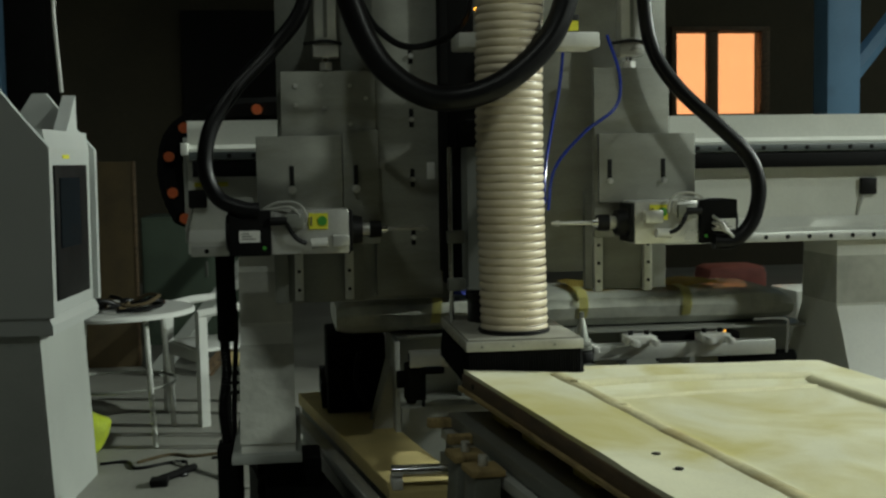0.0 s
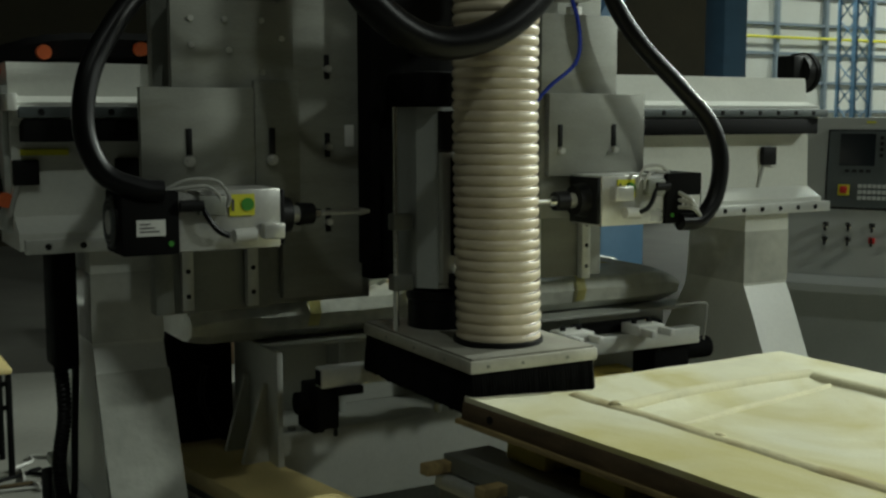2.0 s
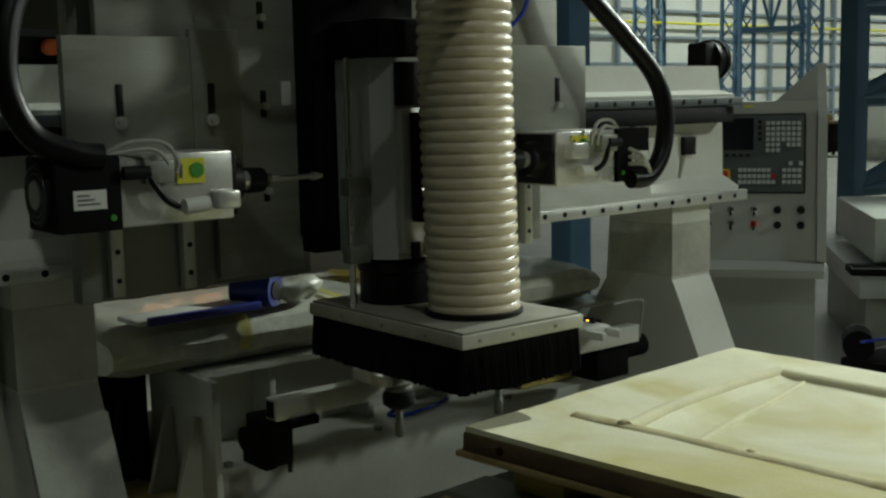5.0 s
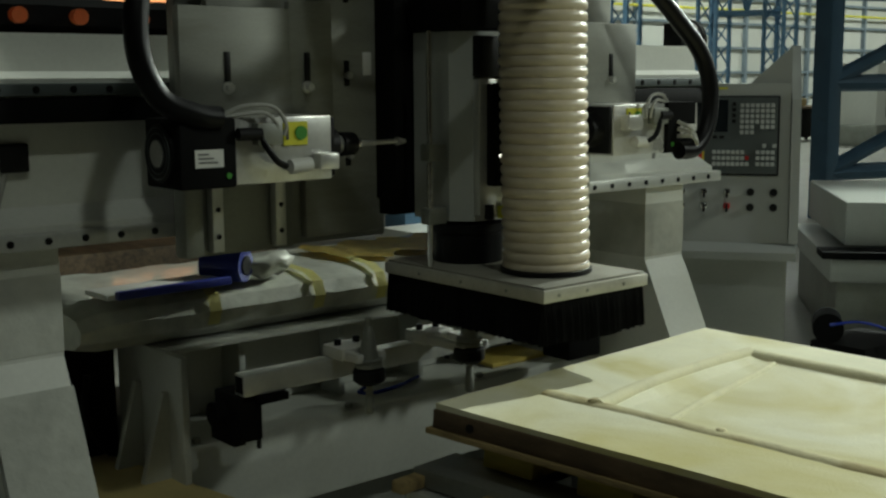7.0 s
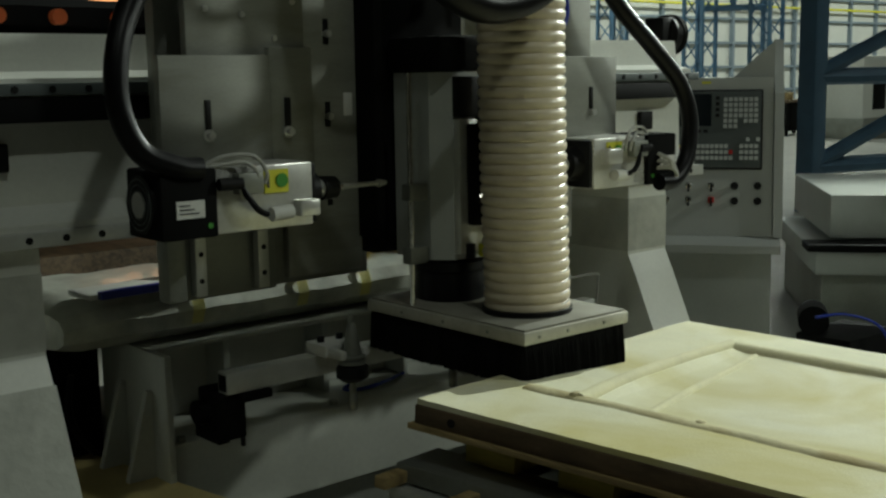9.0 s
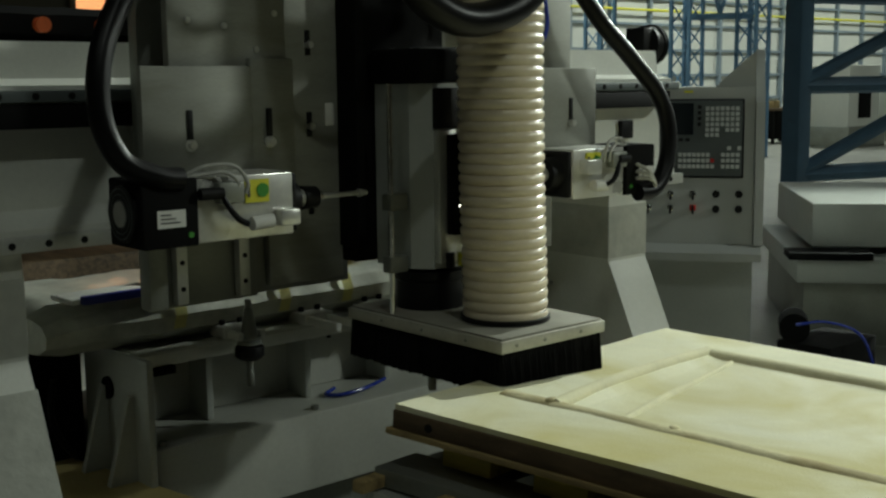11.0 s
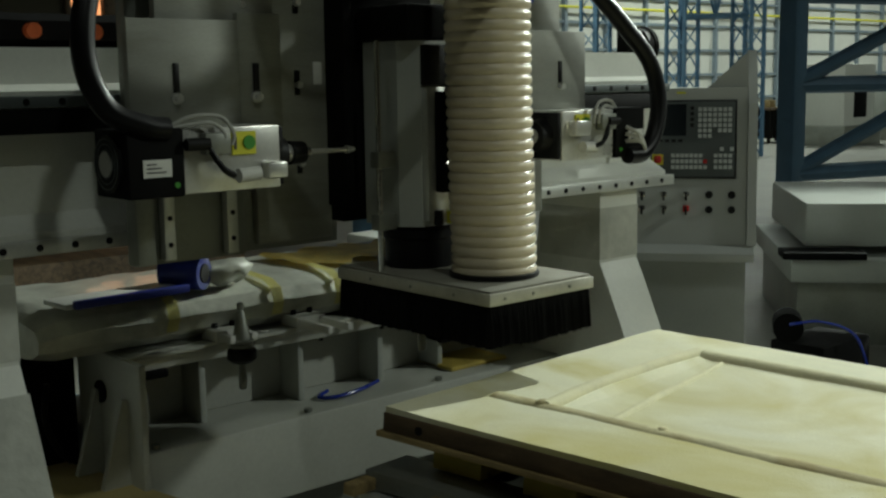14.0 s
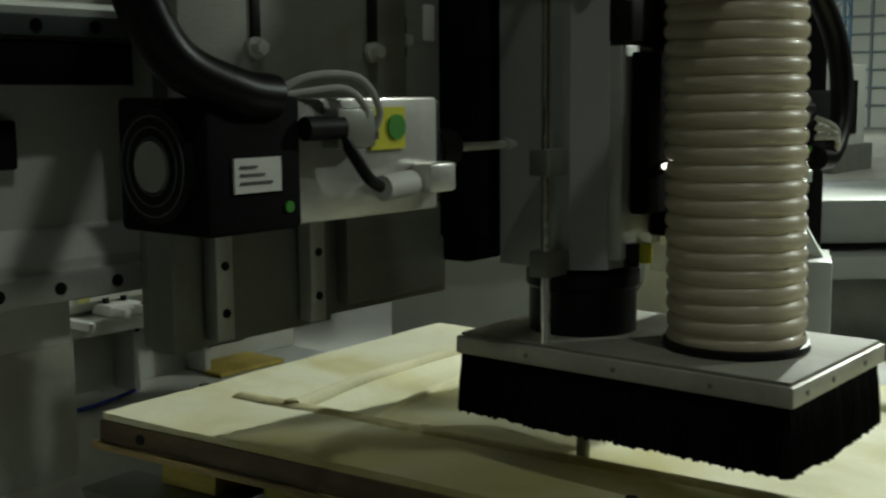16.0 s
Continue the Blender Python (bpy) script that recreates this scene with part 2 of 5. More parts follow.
def solid(name, bm, material, label, category, kind="", group="", soft=True):
    """A thing or a piece of the setting that is one mesh; its origin is put at its base."""
    lo = Vector([min(v.co[k] for v in bm.verts) for k in range(3)])
    hi = Vector([max(v.co[k] for v in bm.verts) for k in range(3)])
    base = Vector(((lo.x + hi.x) / 2, (lo.y + hi.y) / 2, lo.z))
    bm.transform(Matrix.Translation(-base))
    ob = link_mesh(name, bm, material, soft)
    ob.location = base
    BASE[ob] = base
    return tagged(ob, label, category, group, kind)


def shared(name, source, parent, at):
    """A further piece on the mesh of another."""
    ob = new(name, source.data)
    ob.parent = parent
    ob.location = at
    return ob


# ---- hall ----
solid("floor", bx(-9, 46, -9, 14.9, -0.2, 0), "concrete", "grey worn concrete hall floor", "floor", "structure")
north = bmesh.new()
WX0, WX1, WZ0, WZ1, WY = 5.11, 6.32, 2.05, 3.14, 14.9
box(north, -9, WX0, WY, WY + 0.25, 0, 8.5)
box(north, WX1, 11.6, WY, WY + 0.25, 0, 8.5)
box(north, WX0, WX1, WY, WY + 0.25, 0, WZ0)
box(north, WX0, WX1, WY, WY + 0.25, WZ1, 8.5)
solid("wall_north", north, "wall_brown", "dim brown plastered hall wall", "wall", "structure")
far = solid("wall_north_far", bx(11.6, 46, 22.0, 22.25, 0, 8.5), "wall_white", "white panelled hall wall with steel girts", "wall", "structure")
solid("wall_return", bx(11.35, 11.6, 15.15, 22.25, 0, 8.5), "wall_white", "white hall wall return", "wall", "structure")
solid("floor_bay", bx(11.6, 46, 14.9, 22, -0.2, 0), "concrete", "grey concrete floor of the far bay", "floor", "structure")
east = solid("wall_east", bx(46, 46.25, -9, 22.25, 0, 8.5), "wall_white", "white panelled far hall wall", "wall", "structure")
solid("wall_west", bx(-9.25, -9, -9, 15.15, 0, 8.5), "wall_brown", "dim hall wall", "wall", "structure")
solid("wall_south", bx(-9, 46, -9.25, -9, 0, 8.5), "wall_brown", "dim hall wall", "wall", "structure")
solid("ceiling", bx(-9.3, 46.3, -9.3, 22.3, 8.5, 8.7), "ceiling", "dark sheet metal hall roof", "ceiling", "structure")

# window of a lit room in the north wall
win = thing("window_1", ((WX0 + WX1) / 2, WY, WZ0), "lit sliding window with a brown frame and orange light", "window", kind="structure")
fw = bmesh.new()
for a in ((WX0 - 0.05, WX1 + 0.1, WZ1, WZ1 + 0.06), (WX0 - 0.05, WX1 + 0.1, WZ0 - 0.06, WZ0), (WX0 - 0.05, WX0 + 0.02, WZ0, WZ1), (WX1 - 0.02, WX1 + 0.1, WZ0, WZ1)):
    box(fw, a[0], a[1], WY - 0.05, WY + 0.1, a[2], a[3], 0.006)
part("window_frame", fw, "brown_wood", win)
part("mullion", bx(WX0 + 0.45, WX0 + 0.6, WY - 0.03, WY + 0.08, WZ0, WZ1, 0.006), "brown_wood", win)
for i, (a, b) in enumerate(((WX0, WX0 + 0.47), (WX0 + 0.57, WX1))):
    p = part("pane", bx(a, b, WY + 0.05, WY + 0.056, WZ0, WZ1), "glass", win)
    p.visible_shadow = False
solid("backdrop_room", bx(WX0 - 0.5, WX1 + 0.5, WY + 0.9, WY + 0.95, WZ0 - 0.5, WZ1 + 0.5), "window_light", "warm lit room behind the window", "backdrop", "structure")
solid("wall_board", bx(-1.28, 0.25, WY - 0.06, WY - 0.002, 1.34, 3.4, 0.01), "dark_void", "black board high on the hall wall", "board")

# girts and wall posts of the far walls
def on_wall(name, base, source, parent, at):
    if source is None:
        return part(name, base(), "girt", parent)
    shared(name, source, parent, at)
    return source


row = post = None
for k in range(11):
    row = on_wall("girt", lambda: bx(11.6, 46, 21.9, 21.998, 0.85, 0.92), row, far, (0, 0, 0.7 * k))
for k in range(21):
    post = on_wall("wall_post", lambda: bx(11.7, 11.8, 21.87, 21.996, 0, 8.4), post, far, (1.65 * k, 0, 0))
row = post = None
for k in range(11):
    row = on_wall("girt", lambda: bx(45.9, 45.998, -9, 21.8, 0.85, 0.92), row, east, (0, 0, 0.7 * k))
for k in range(18):
    post = on_wall("wall_post", lambda: bx(45.87, 45.996, -8.6, -8.5, 0, 8.4), post, east, (0, 1.65 * k, 0))
solid("gas_pipe", cy((11.62, 21.8, 3.36), (45.85, 21.8, 3.36), 0.035, seg=8), "yellow", "thin yellow pipe running along the far wall", "pipe")


def lattice_post(x, y, w, h, label):
    """A square post of four angles with diagonal bracing."""
    t = thing("lattice_post", (x, y, 0), label, "steel post", "lattice posts along the hall")
    for sx in (-1, 1):
        for sy in (-1, 1):
            part("corner_angle", bx(x + sx * w / 2 - 0.03, x + sx * w / 2 + 0.03, y + sy * w / 2 - 0.03, y + sy * w / 2 + 0.03, 0, h), "blue_steel", t, soft=False)
    br = bmesh.new()
    n = int(h / w)
    for i in range(n):
        z0, z1 = i * w, (i + 1) * w
        s = 1 if i % 2 else -1
        for sy in (-1, 1):
            cyl(br, (x - s * w / 2, y + sy * w / 2, z0), (x + s * w / 2, y + sy * w / 2, z1), 0.016, seg=5)
            cyl(br, (x + sy * w / 2, y - s * w / 2, z0), (x + sy * w / 2, y + s * w / 2, z1), 0.016, seg=5)
    part("bracing", br, "blue_steel", t, soft=False)
    return t


for px, py in ((17.6, 17.4), (17.45, 15.1), (18.15, 14.1), (24.5, 13.6), (27.5, 12.2), (34.0, 11.0)):
    lattice_post(px, py, 0.42, 8.4, "blue steel lattice post reaching the hall roof")
PA, PB = Vector((17.45, 15.1, 0)), Vector((18.15, 14.1, 0))
for z in (2.66, 4.3):
    t = thing("platform_truss", PA + Vector((0, 0, z)), "blue steel truss between the lattice posts", "truss", "trusses")
    for dz in (0.0, 1.1):
        part("chord", cy(PA + Vector((0, 0, z + dz)), PB + Vector((0, 0, z + dz)), 0.06, seg=6), "blue_steel", t)
    for i in range(4):
        p, q = PA.lerp(PB, i / 4), PA.lerp(PB, (i + 1) / 4)
        part("diagonal", cy(p + Vector((0, 0, z + 1.1 * (i % 2))), q + Vector((0, 0, z + 1.1 * ((i + 1) % 2))), 0.035, seg=5), "blue_steel", t)
        part("strut", cy(p + Vector((0, 0, z)), p + Vector((0, 0, z + 1.1)), 0.025, seg=5), "blue_steel", t)

# blue tower of heavy sections with diagonals
tw = thing("steel_tower", (10.2, 8.3, 0), "tall blue steel tower with diagonal braces", "steel tower")
TA, TB = Vector((10.04, 8.16, 0)), Vector((12.24, 7.49, 0))
for p in (TA, TB):
    part("column", bx(p.x - 0.12, p.x + 0.12, p.y - 0.1, p.y + 0.1, 0, 8.4, 0.01), "blue_steel", tw)
for z in (0.48, 1.42, 2.36, 3.3, 4.24):
    part("crossbar", cy(TA + Vector((0, 0, z)), TB + Vector((0, 0, z)), 0.09, seg=8), "blue_steel", tw)
for i in range(4):
    z = 0.48 + 0.94 * i
    a, b = (TA, TB)
    part("diagonal", cy(a + Vector((0, 0, z)), b + Vector((0, 0, z + 0.94)), 0.085, seg=8), "blue_steel", tw)

# column near the machine
solid("hall_column", bx(4.86, 5.07, 7.2, 7.4, 0, 8.4, 0.01), "blue_steel", "blue painted steel hall column", "column", "structure")

solid("hall_column", bx(-2.34, -2.08, 8.9, 9.1, 0, 8.4, 0.01), "blue_steel", "blue painted steel hall column", "column", "structure")
dc = thing("tall_cabinet", (-1.98, 9.6, 0), "tall black cabinet beside the blue column", "cabinet")
part("body", bx(-2.5, -1.84, 9.4, 9.9, 0, 3.2, 0.012), "matt_black", dc)
part("door", bx(-2.46, -1.88, 9.385, 9.399, 0.1, 3.1, 0.004), "matt_black", dc)
bc = thing("braced_column", (3.47, 7.0, 0), "dark blue steel column with a diagonal brace", "steel column")
part("column", bx(3.36, 3.58, 6.9, 7.1, 0, 8.4, 0.01), "blue_steel", bc)
part("brace", cy((3.5, 7.0, 1.9), (5.0, 7.2, 3.6), 0.07, seg=8), "blue_steel", bc)
part("tie", cy((3.5, 7.0, 3.6), (5.0, 7.2, 3.6), 0.06, seg=8), "blue_steel", bc)

# ceiling lamps, assumed and out of view
for lx, ly, lz, watts, size in LAMPS:
    t = thing("high_bay_lamp", (lx, ly, lz), "assumed round high bay lamp hanging from the roof, out of view", "lamp", "high bay lamps")
    rim = bmesh.new()
    lathe(rim, (lx, ly), [(0.08, lz + 0.45), (size * 0.5, lz + 0.12), (size * 0.52, lz + 0.1), (size * 0.5, lz + 0.1), (0.07, lz + 0.43)], 24, cap=False)
    part("shade", rim, "aluminium", t)
    part("hanger", cy((lx, ly, lz + 0.44), (lx, ly, 8.5), 0.01, seg=6), "black", t)
    L = bpy.data.lights.new("bay_light", "AREA")
    L.shape, L.size, L.energy, L.color = "DISK", size, watts, (0.90, 1.0, 0.89)
    lo = new("bay_light", L)
    lo.location = (lx, ly, lz + 0.05)

# flood lamps on masts, beyond the view, added to light the machine
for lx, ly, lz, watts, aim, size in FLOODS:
    t = thing("added_flood", (lx, ly, 0), "added flood lamp on a steel mast, out of view", "lamp", "flood lamps")
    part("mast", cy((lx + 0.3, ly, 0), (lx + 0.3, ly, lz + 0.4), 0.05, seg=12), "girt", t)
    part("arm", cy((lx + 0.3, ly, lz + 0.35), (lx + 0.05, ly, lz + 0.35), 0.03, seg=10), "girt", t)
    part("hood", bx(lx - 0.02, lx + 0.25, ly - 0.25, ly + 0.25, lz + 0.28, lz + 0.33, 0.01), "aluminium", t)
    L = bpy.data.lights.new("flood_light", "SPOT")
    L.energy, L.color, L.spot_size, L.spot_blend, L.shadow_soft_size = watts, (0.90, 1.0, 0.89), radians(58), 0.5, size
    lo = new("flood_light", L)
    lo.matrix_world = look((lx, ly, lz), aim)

# ---- machine bed, left and right ways ----
def turned(bm, cx):
    """The ways run askew to the beam, along the table's side."""
    bm.transform(Matrix.Translation((cx, 4.2, 0)) @ Matrix.Rotation(radians(10.0), 4, "Z") @ Matrix.Translation((-cx, -4.2, 0)))
    return bm


for x0, x1 in ((0.13, 0.35), (2.02, 2.24)):
    cx = (x0 + x1) / 2
    t = thing("machine_way", (cx, 3.4, 0), "steel guide way of the machine with a yellowish top board", "machine base", "guide ways of the gantry")
    part("body", turned(bx(x0 + 0.02, x1 - 0.02, 2.1, 4.9, 0, 0.45, 0.01), cx), "cast_grey", t)
    part("top_board", turned(bx(x0, x1, 2.12, 4.85, 0.452, 0.5, 0.004), cx), "yellow_ply", t, "yellowish top board with dust")
    part("guide_rail", turned(bx(x0 - 0.05, x0 - 0.005, 2.1, 4.9, 0.40, 0.44, 0.004), cx), "bright_metal", t)
chain = thing("floor_cable_chain", (0.1, 3.6, 0), "black cable chain beside the guide way", "cable chain")
for i in range(22):
    y = 2.9 + i * 0.085
    part("link", turned(bx(-0.08, 0.05, y, y + 0.07, 0.24 + 0.02 * (i % 2), 0.40, 0.008), 0.24), "matt_black", chain)
part("tray", turned(bx(-0.09, 0.06, 2.85, 4.8, 0.0, 0.235, 0.004), 0.24), "matt_black", chain)

# cross bed behind the table
bed = thing("cross_bed", (1.2, 4.4, 0), "white painted machine cross bed with end plate", "machine base")
part("body", bx(0.377, 1.95, 4.06, 4.75, 0.36, 0.585, 0.008), "bed_paint_shaded", bed)
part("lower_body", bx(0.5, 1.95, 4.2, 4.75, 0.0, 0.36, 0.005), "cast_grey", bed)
part("back_plate", bx(0.377, 1.95, 4.3, 4.33, 0.586, 0.815, 0.004), "bed_paint_shaded", bed)
part("top_ledge", bx(0.377, 1.95, 4.12, 4.72, 0.816, 0.826, 0.002), "bed_paint_shaded", bed)
plate = part("end_plate", bx(0.357, 0.376, 4.03, 4.395, 0.3, 0.826, 0.004), "bed_paint_shaded", bed, "white end plate with two gussets")
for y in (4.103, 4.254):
    part("gusset", prism(bmesh.new(), [(0.3565, 0.725), (0.3565, 0.3), (0.225, 0.3), (0.343, 0.725)], "y", y, y + 0.02), "bed_paint_shaded", plate, soft=False)
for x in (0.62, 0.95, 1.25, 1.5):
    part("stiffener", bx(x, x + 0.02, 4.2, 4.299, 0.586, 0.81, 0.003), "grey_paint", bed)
part("side_box", bx(0.13, 0.355, 4.4, 4.75, 0.0, 0.8, 0.01), "matt_black", bed)
part("side_cable", tb([(0.25, 4.35, 0.74), (0.235, 4.34, 0.65), (0.26, 4.335, 0.57), (0.3, 4.335, 0.52)], 0.009, 8), "rubber", bed)
for x, y in ((0.42, 4.085), (0.9, 4.085), (1.4, 4.085)):
    part("bolt", cy((x, y, 0.585), (x, y, 0.597), 0.012, seg=8), "cast_grey", bed)

# long bundle wrapped in film, lying on the cross bed
wrap = thing("wrapped_bundle", (1.0, 4.45, 0.827), "long bundle wrapped in clear film with yellow tape", "bundle")
wb = bmesh.new()
prof = [(4.2, 0.835), (4.16, 0.865), (4.155, 0.905), (4.18, 0.938), (4.23, 0.95), (4.3, 0.953), (4.6, 0.953), (4.74, 0.94), (4.78, 0.9), (4.74, 0.83), (4.45, 0.82), (4.25, 0.822)]
nx = 60
loops = []
for i in range(nx + 1):
    x = 0.16 + 1.74 * i / nx
    e = min(1.0, min(i, nx - i) / 2.0) * 0.3 + 0.7
    loops.append([wb.verts.new((x, 4.44 + (y - 4.44) * (0.96 + 0.04 * e) + 0.006 * noise.noise((x * 5, y * 5, 1)), max(0.828, 0.88 + (z - 0.88) * e + (0.006 * noise.noise((x * 8, y * 6, z * 9)) + 0.004 * noise.noise((x * 22, y * 17, z * 9)) if z > 0.85 else 0)))) for y, z in prof])
for a, b in zip(loops, loops[1:]):
    for k in range(len(prof)):
        wb.faces.new((a[k], a[(k + 1) % len(prof)], b[(k + 1) % len(prof)], b[k]))
wb.faces.new(loops[0][::-1]), wb.faces.new(loops[-1])
bmesh.ops.recalc_face_normals(wb, faces=wb.faces)
part("film", wb, "film", wrap)
for x in (0.5, 0.83, 1.05, 1.45):
    tp = bmesh.new()
    prev = None
    for y, z in [(4.149, 0.87), (4.143, 0.905), (4.168, 0.944), (4.222, 0.962), (4.34, 0.967)]:
        cur = (tp.verts.new((x, y, z)), tp.verts.new((x + 0.035, y, z)))
        if prev:
            tp.faces.new((prev[0], prev[1], cur[1], cur[0]))
        prev = cur
        x += 0.006
    bmesh.ops.solidify(tp, geom=tp.faces[:], thickness=0.003)
    part("tape_strip", tp, "tape", wrap)

tray = thing("tray_box", (0.43, 4.25, 0.966), "shallow white box with a blue edge on the bundle", "box")
tm = pose(0.455, 4.255, 0.966, 0, 0, 3)
b0 = bx(-0.225, 0.12, -0.08, 0.04, 0, 0.014, 0.003)
b0.transform(tm)
part("bottom", b0, "label", tray)
b1 = bx(-0.205, 0.125, -0.1, -0.078, 0, 0.022, 0.004)
b1.transform(tm)
part("edge", b1, "blue_film", tray, "dark blue edge strip")
roll = thing("film_roll", (0.62, 4.24, 0.96), "roll of dark blue film with clear wrapping", "roll")
rl = bmesh.new()
c0, c1 = Vector((0.585, 4.3, 1.006)), Vector((0.65, 4.2, 1.006))
cyl(rl, c0, c1, 0.046, seg=28)
part("roll_body", rl, "blue_film", roll)
# black disc painted for the shade inside the roll's open core
part("core", cy(c0.lerp(c1, 0.9), c1 + (c1 - c0) * 0.03, 0.026, seg=20), "black", roll)
cr = bmesh.new()
bmesh.ops.create_icosphere(cr, subdivisions=3, radius=0.06, matrix=Matrix.Translation((0.74, 4.25, 0.995)) @ Matrix.Diagonal((1.4, 0.8, 0.6, 1)))
for v in cr.verts:
    v.co += Vector((0.9, 0.4, 0.8)) * 0.03 * noise.noise(v.co * 28)
part("crumpled_film", cr, "film", roll, "crumpled clear film")
ys = bmesh.new()
ng = 14
gv = [[ys.verts.new((1.08 + 0.6 * i / ng, 4.3 + 0.3 * j / 6 + 0.04 * math.sin(i * 1.7), 0.964 + 0.012 * abs(noise.noise((i * 0.9, j * 1.1, 3))))) for j in range(7)] for i in range(ng + 1)]
for i in range(ng):
    for j in range(6):
        ys.faces.new((gv[i][j], gv[i + 1][j], gv[i + 1][j + 1], gv[i][j + 1]))
bmesh.ops.solidify(ys, geom=ys.faces[:], thickness=0.006)
solid("yellow_cloth", ys, "yellow_sheet", "crumpled yellow sheet lying on the bundle", "sheet")
hk = solid("blue_hose_end", tb([(1.06, 4.21, 0.593), (1.0, 4.17, 0.593), (1.03, 4.13, 0.595), (1.12, 4.13, 0.6), (1.24, 4.19, 0.594)], 0.006, 8), "blue_tube", "short curved blue air hose on the cross bed", "hose")
sm = solid("sheet_scrap", bx(1.5, 1.75, 4.13, 4.4, 0.586, 0.6, 0.004), "yellow_sheet", "yellow board scrap on the cross bed", "scrap")

# ---- tool rack, which slides back ----
rack = thing("tool_rack", (0.95, 3.65, 0.8), "white tool rack bar with fork blocks and black slide", "tool rack")
RY = 3.8
bar_ = part("bar", bx(0.385, 1.66, RY - 0.0225, RY + 0.0225, 0.774, 0.826, 0.003), "aluminium", rack, "pale square tube bar")
# the bar is solid; a black plate paints the shade of a hollow end
part("tube_end", bx(0.3835, 0.3865, RY - 0.0165, RY + 0.0165, 0.78, 0.82), "matt_black", bar_)
for x in (0.68, 0.94, 1.17, 1.43):
    f = part("fork_block", bx(x - 0.05, x + 0.05, RY - 0.07, RY + 0.015, 0.827, 0.858, 0.004), "label", rack, "white plastic tool fork")
    reach = 0.21 if x == 0.94 else 0.125
    for q in (-1, 1):
        part("prong", bx(x + q * 0.034 - 0.009, x + q * 0.034 + 0.009, RY - reach, RY - 0.068, 0.83, 0.852, 0.003), "label", f)
        part("bolt", cy((x + q * 0.028, RY - 0.02, 0.857), (x + q * 0.028, RY - 0.02, 0.872), 0.009, seg=8), "black", f)
    part("clip_bolt", cy((x + 0.07, RY - 0.015, 0.773), (x + 0.07, RY - 0.015, 0.765), 0.007, seg=8), "black", f)
part("slide_block", bx(0.378, 0.44, RY - 0.01, RY + 0.11, 0.66, 0.773, 0.006), "matt_black", rack)
part("slide_plate", bx(0.378, 0.41, RY + 0.02, RY + 0.13, 0.645, 0.7, 0.003), "matt_black", rack)
part("cylinder", cy((0.378, RY + 0.07, 0.72), (0.35, RY + 0.07, 0.72), 0.03), "matt_black", rack)
part("slide_foot", bx(0.42, 0.5, RY - 0.035, RY + 0.01, 0.752, 0.7735, 0.004), "matt_black", rack)
part("foot_pin", cy((0.43, RY - 0.005, 0.66), (0.43, RY - 0.005, 0.64), 0.006, seg=8), "black", rack)
part("right_slide", bx(1.5, 1.64, RY - 0.0, RY + 0.11, 0.67, 0.773, 0.006), "matt_black", rack)
part("right_motor", cy((1.64, RY + 0.06, 0.74), (1.76, RY + 0.06, 0.74), 0.035), "matt_black", rack)
part("wire_hoop", tb([(1.6, RY + 0.03, 0.89), (1.71, RY + 0.02, 0.89), (1.722, RY + 0.02, 0.86), (1.722, RY + 0.03, 0.77)], 0.004, 6), "cable_grey", rack)
part("valve_block", bx(1.25, 1.55, RY + 0.024, RY + 0.1, 0.78, 0.85, 0.006), "matt_black", rack)
part("led", cy((1.5, RY + 0.04, 0.849), (1.5, RY + 0.04, 0.853), 0.004, seg=8), "led_amber", rack)


def tool_holder(x, y, z, label):
    """Taper, flange, collet nut and cutter; z is the taper's top."""
    t = thing("tool_holder", (x, y, z), label, "tool holder", "tool holders")
    part("taper", lathe(bmesh.new(), (x, y), [(0.004, z), (0.009, z - 0.002), (0.009, z - 0.018), (0.006, z - 0.02), (0.011, z - 0.028), (0.024, z - 0.1)], 24), "cast_grey", t)
    part("flange", lathe(bmesh.new(), (x, y), [(0.024, z - 0.1), (0.033, z - 0.102), (0.033, z - 0.108), (0.028, z - 0.111), (0.033, z - 0.114), (0.033, z - 0.122), (0.022, z - 0.124)], 24), "cast_grey", t)
    part("collet_nut", lathe(bmesh.new(), (x, y), [(0.02, z - 0.124), (0.038, z - 0.128), (0.04, z - 0.135), (0.04, z - 0.155), (0.028, z - 0.165)], 12), "black", t)
    part("cutter", lathe(bmesh.new(), (x, y), [(0.009, z - 0.165), (0.009, z - 0.2), (0.011, z - 0.203), (0.011, z - 0.235), (0.008, z - 0.24)], 12), "cast_grey", t)
    return t


tool_a = tool_holder(0.68, 3.69, 0.938, "steel tool holder with a cutter hanging in the rack")
tool_b = tool_holder(0.925, 3.6, 0.968, "steel tool holder taken up by the spindle")

# ---- gantry ----
gantry = thing("gantry", (0.95, 4.05, 0.5), "white painted machine gantry with beam and two legs", "gantry")
BX0, BX1 = -0.33, 2.26
beam = part("beam", prism(bmesh.new(), [(3.865, 1.165), (3.865, 1.205), (3.93, 1.24), (3.935, 1.455), (3.885, 1.47), (3.885, 1.51), (3.945, 1.525), (3.955, 1.605), (4.14, 1.605), (4.14, 1.165)], "x", BX0, BX1), "white_paint", gantry, soft=False)
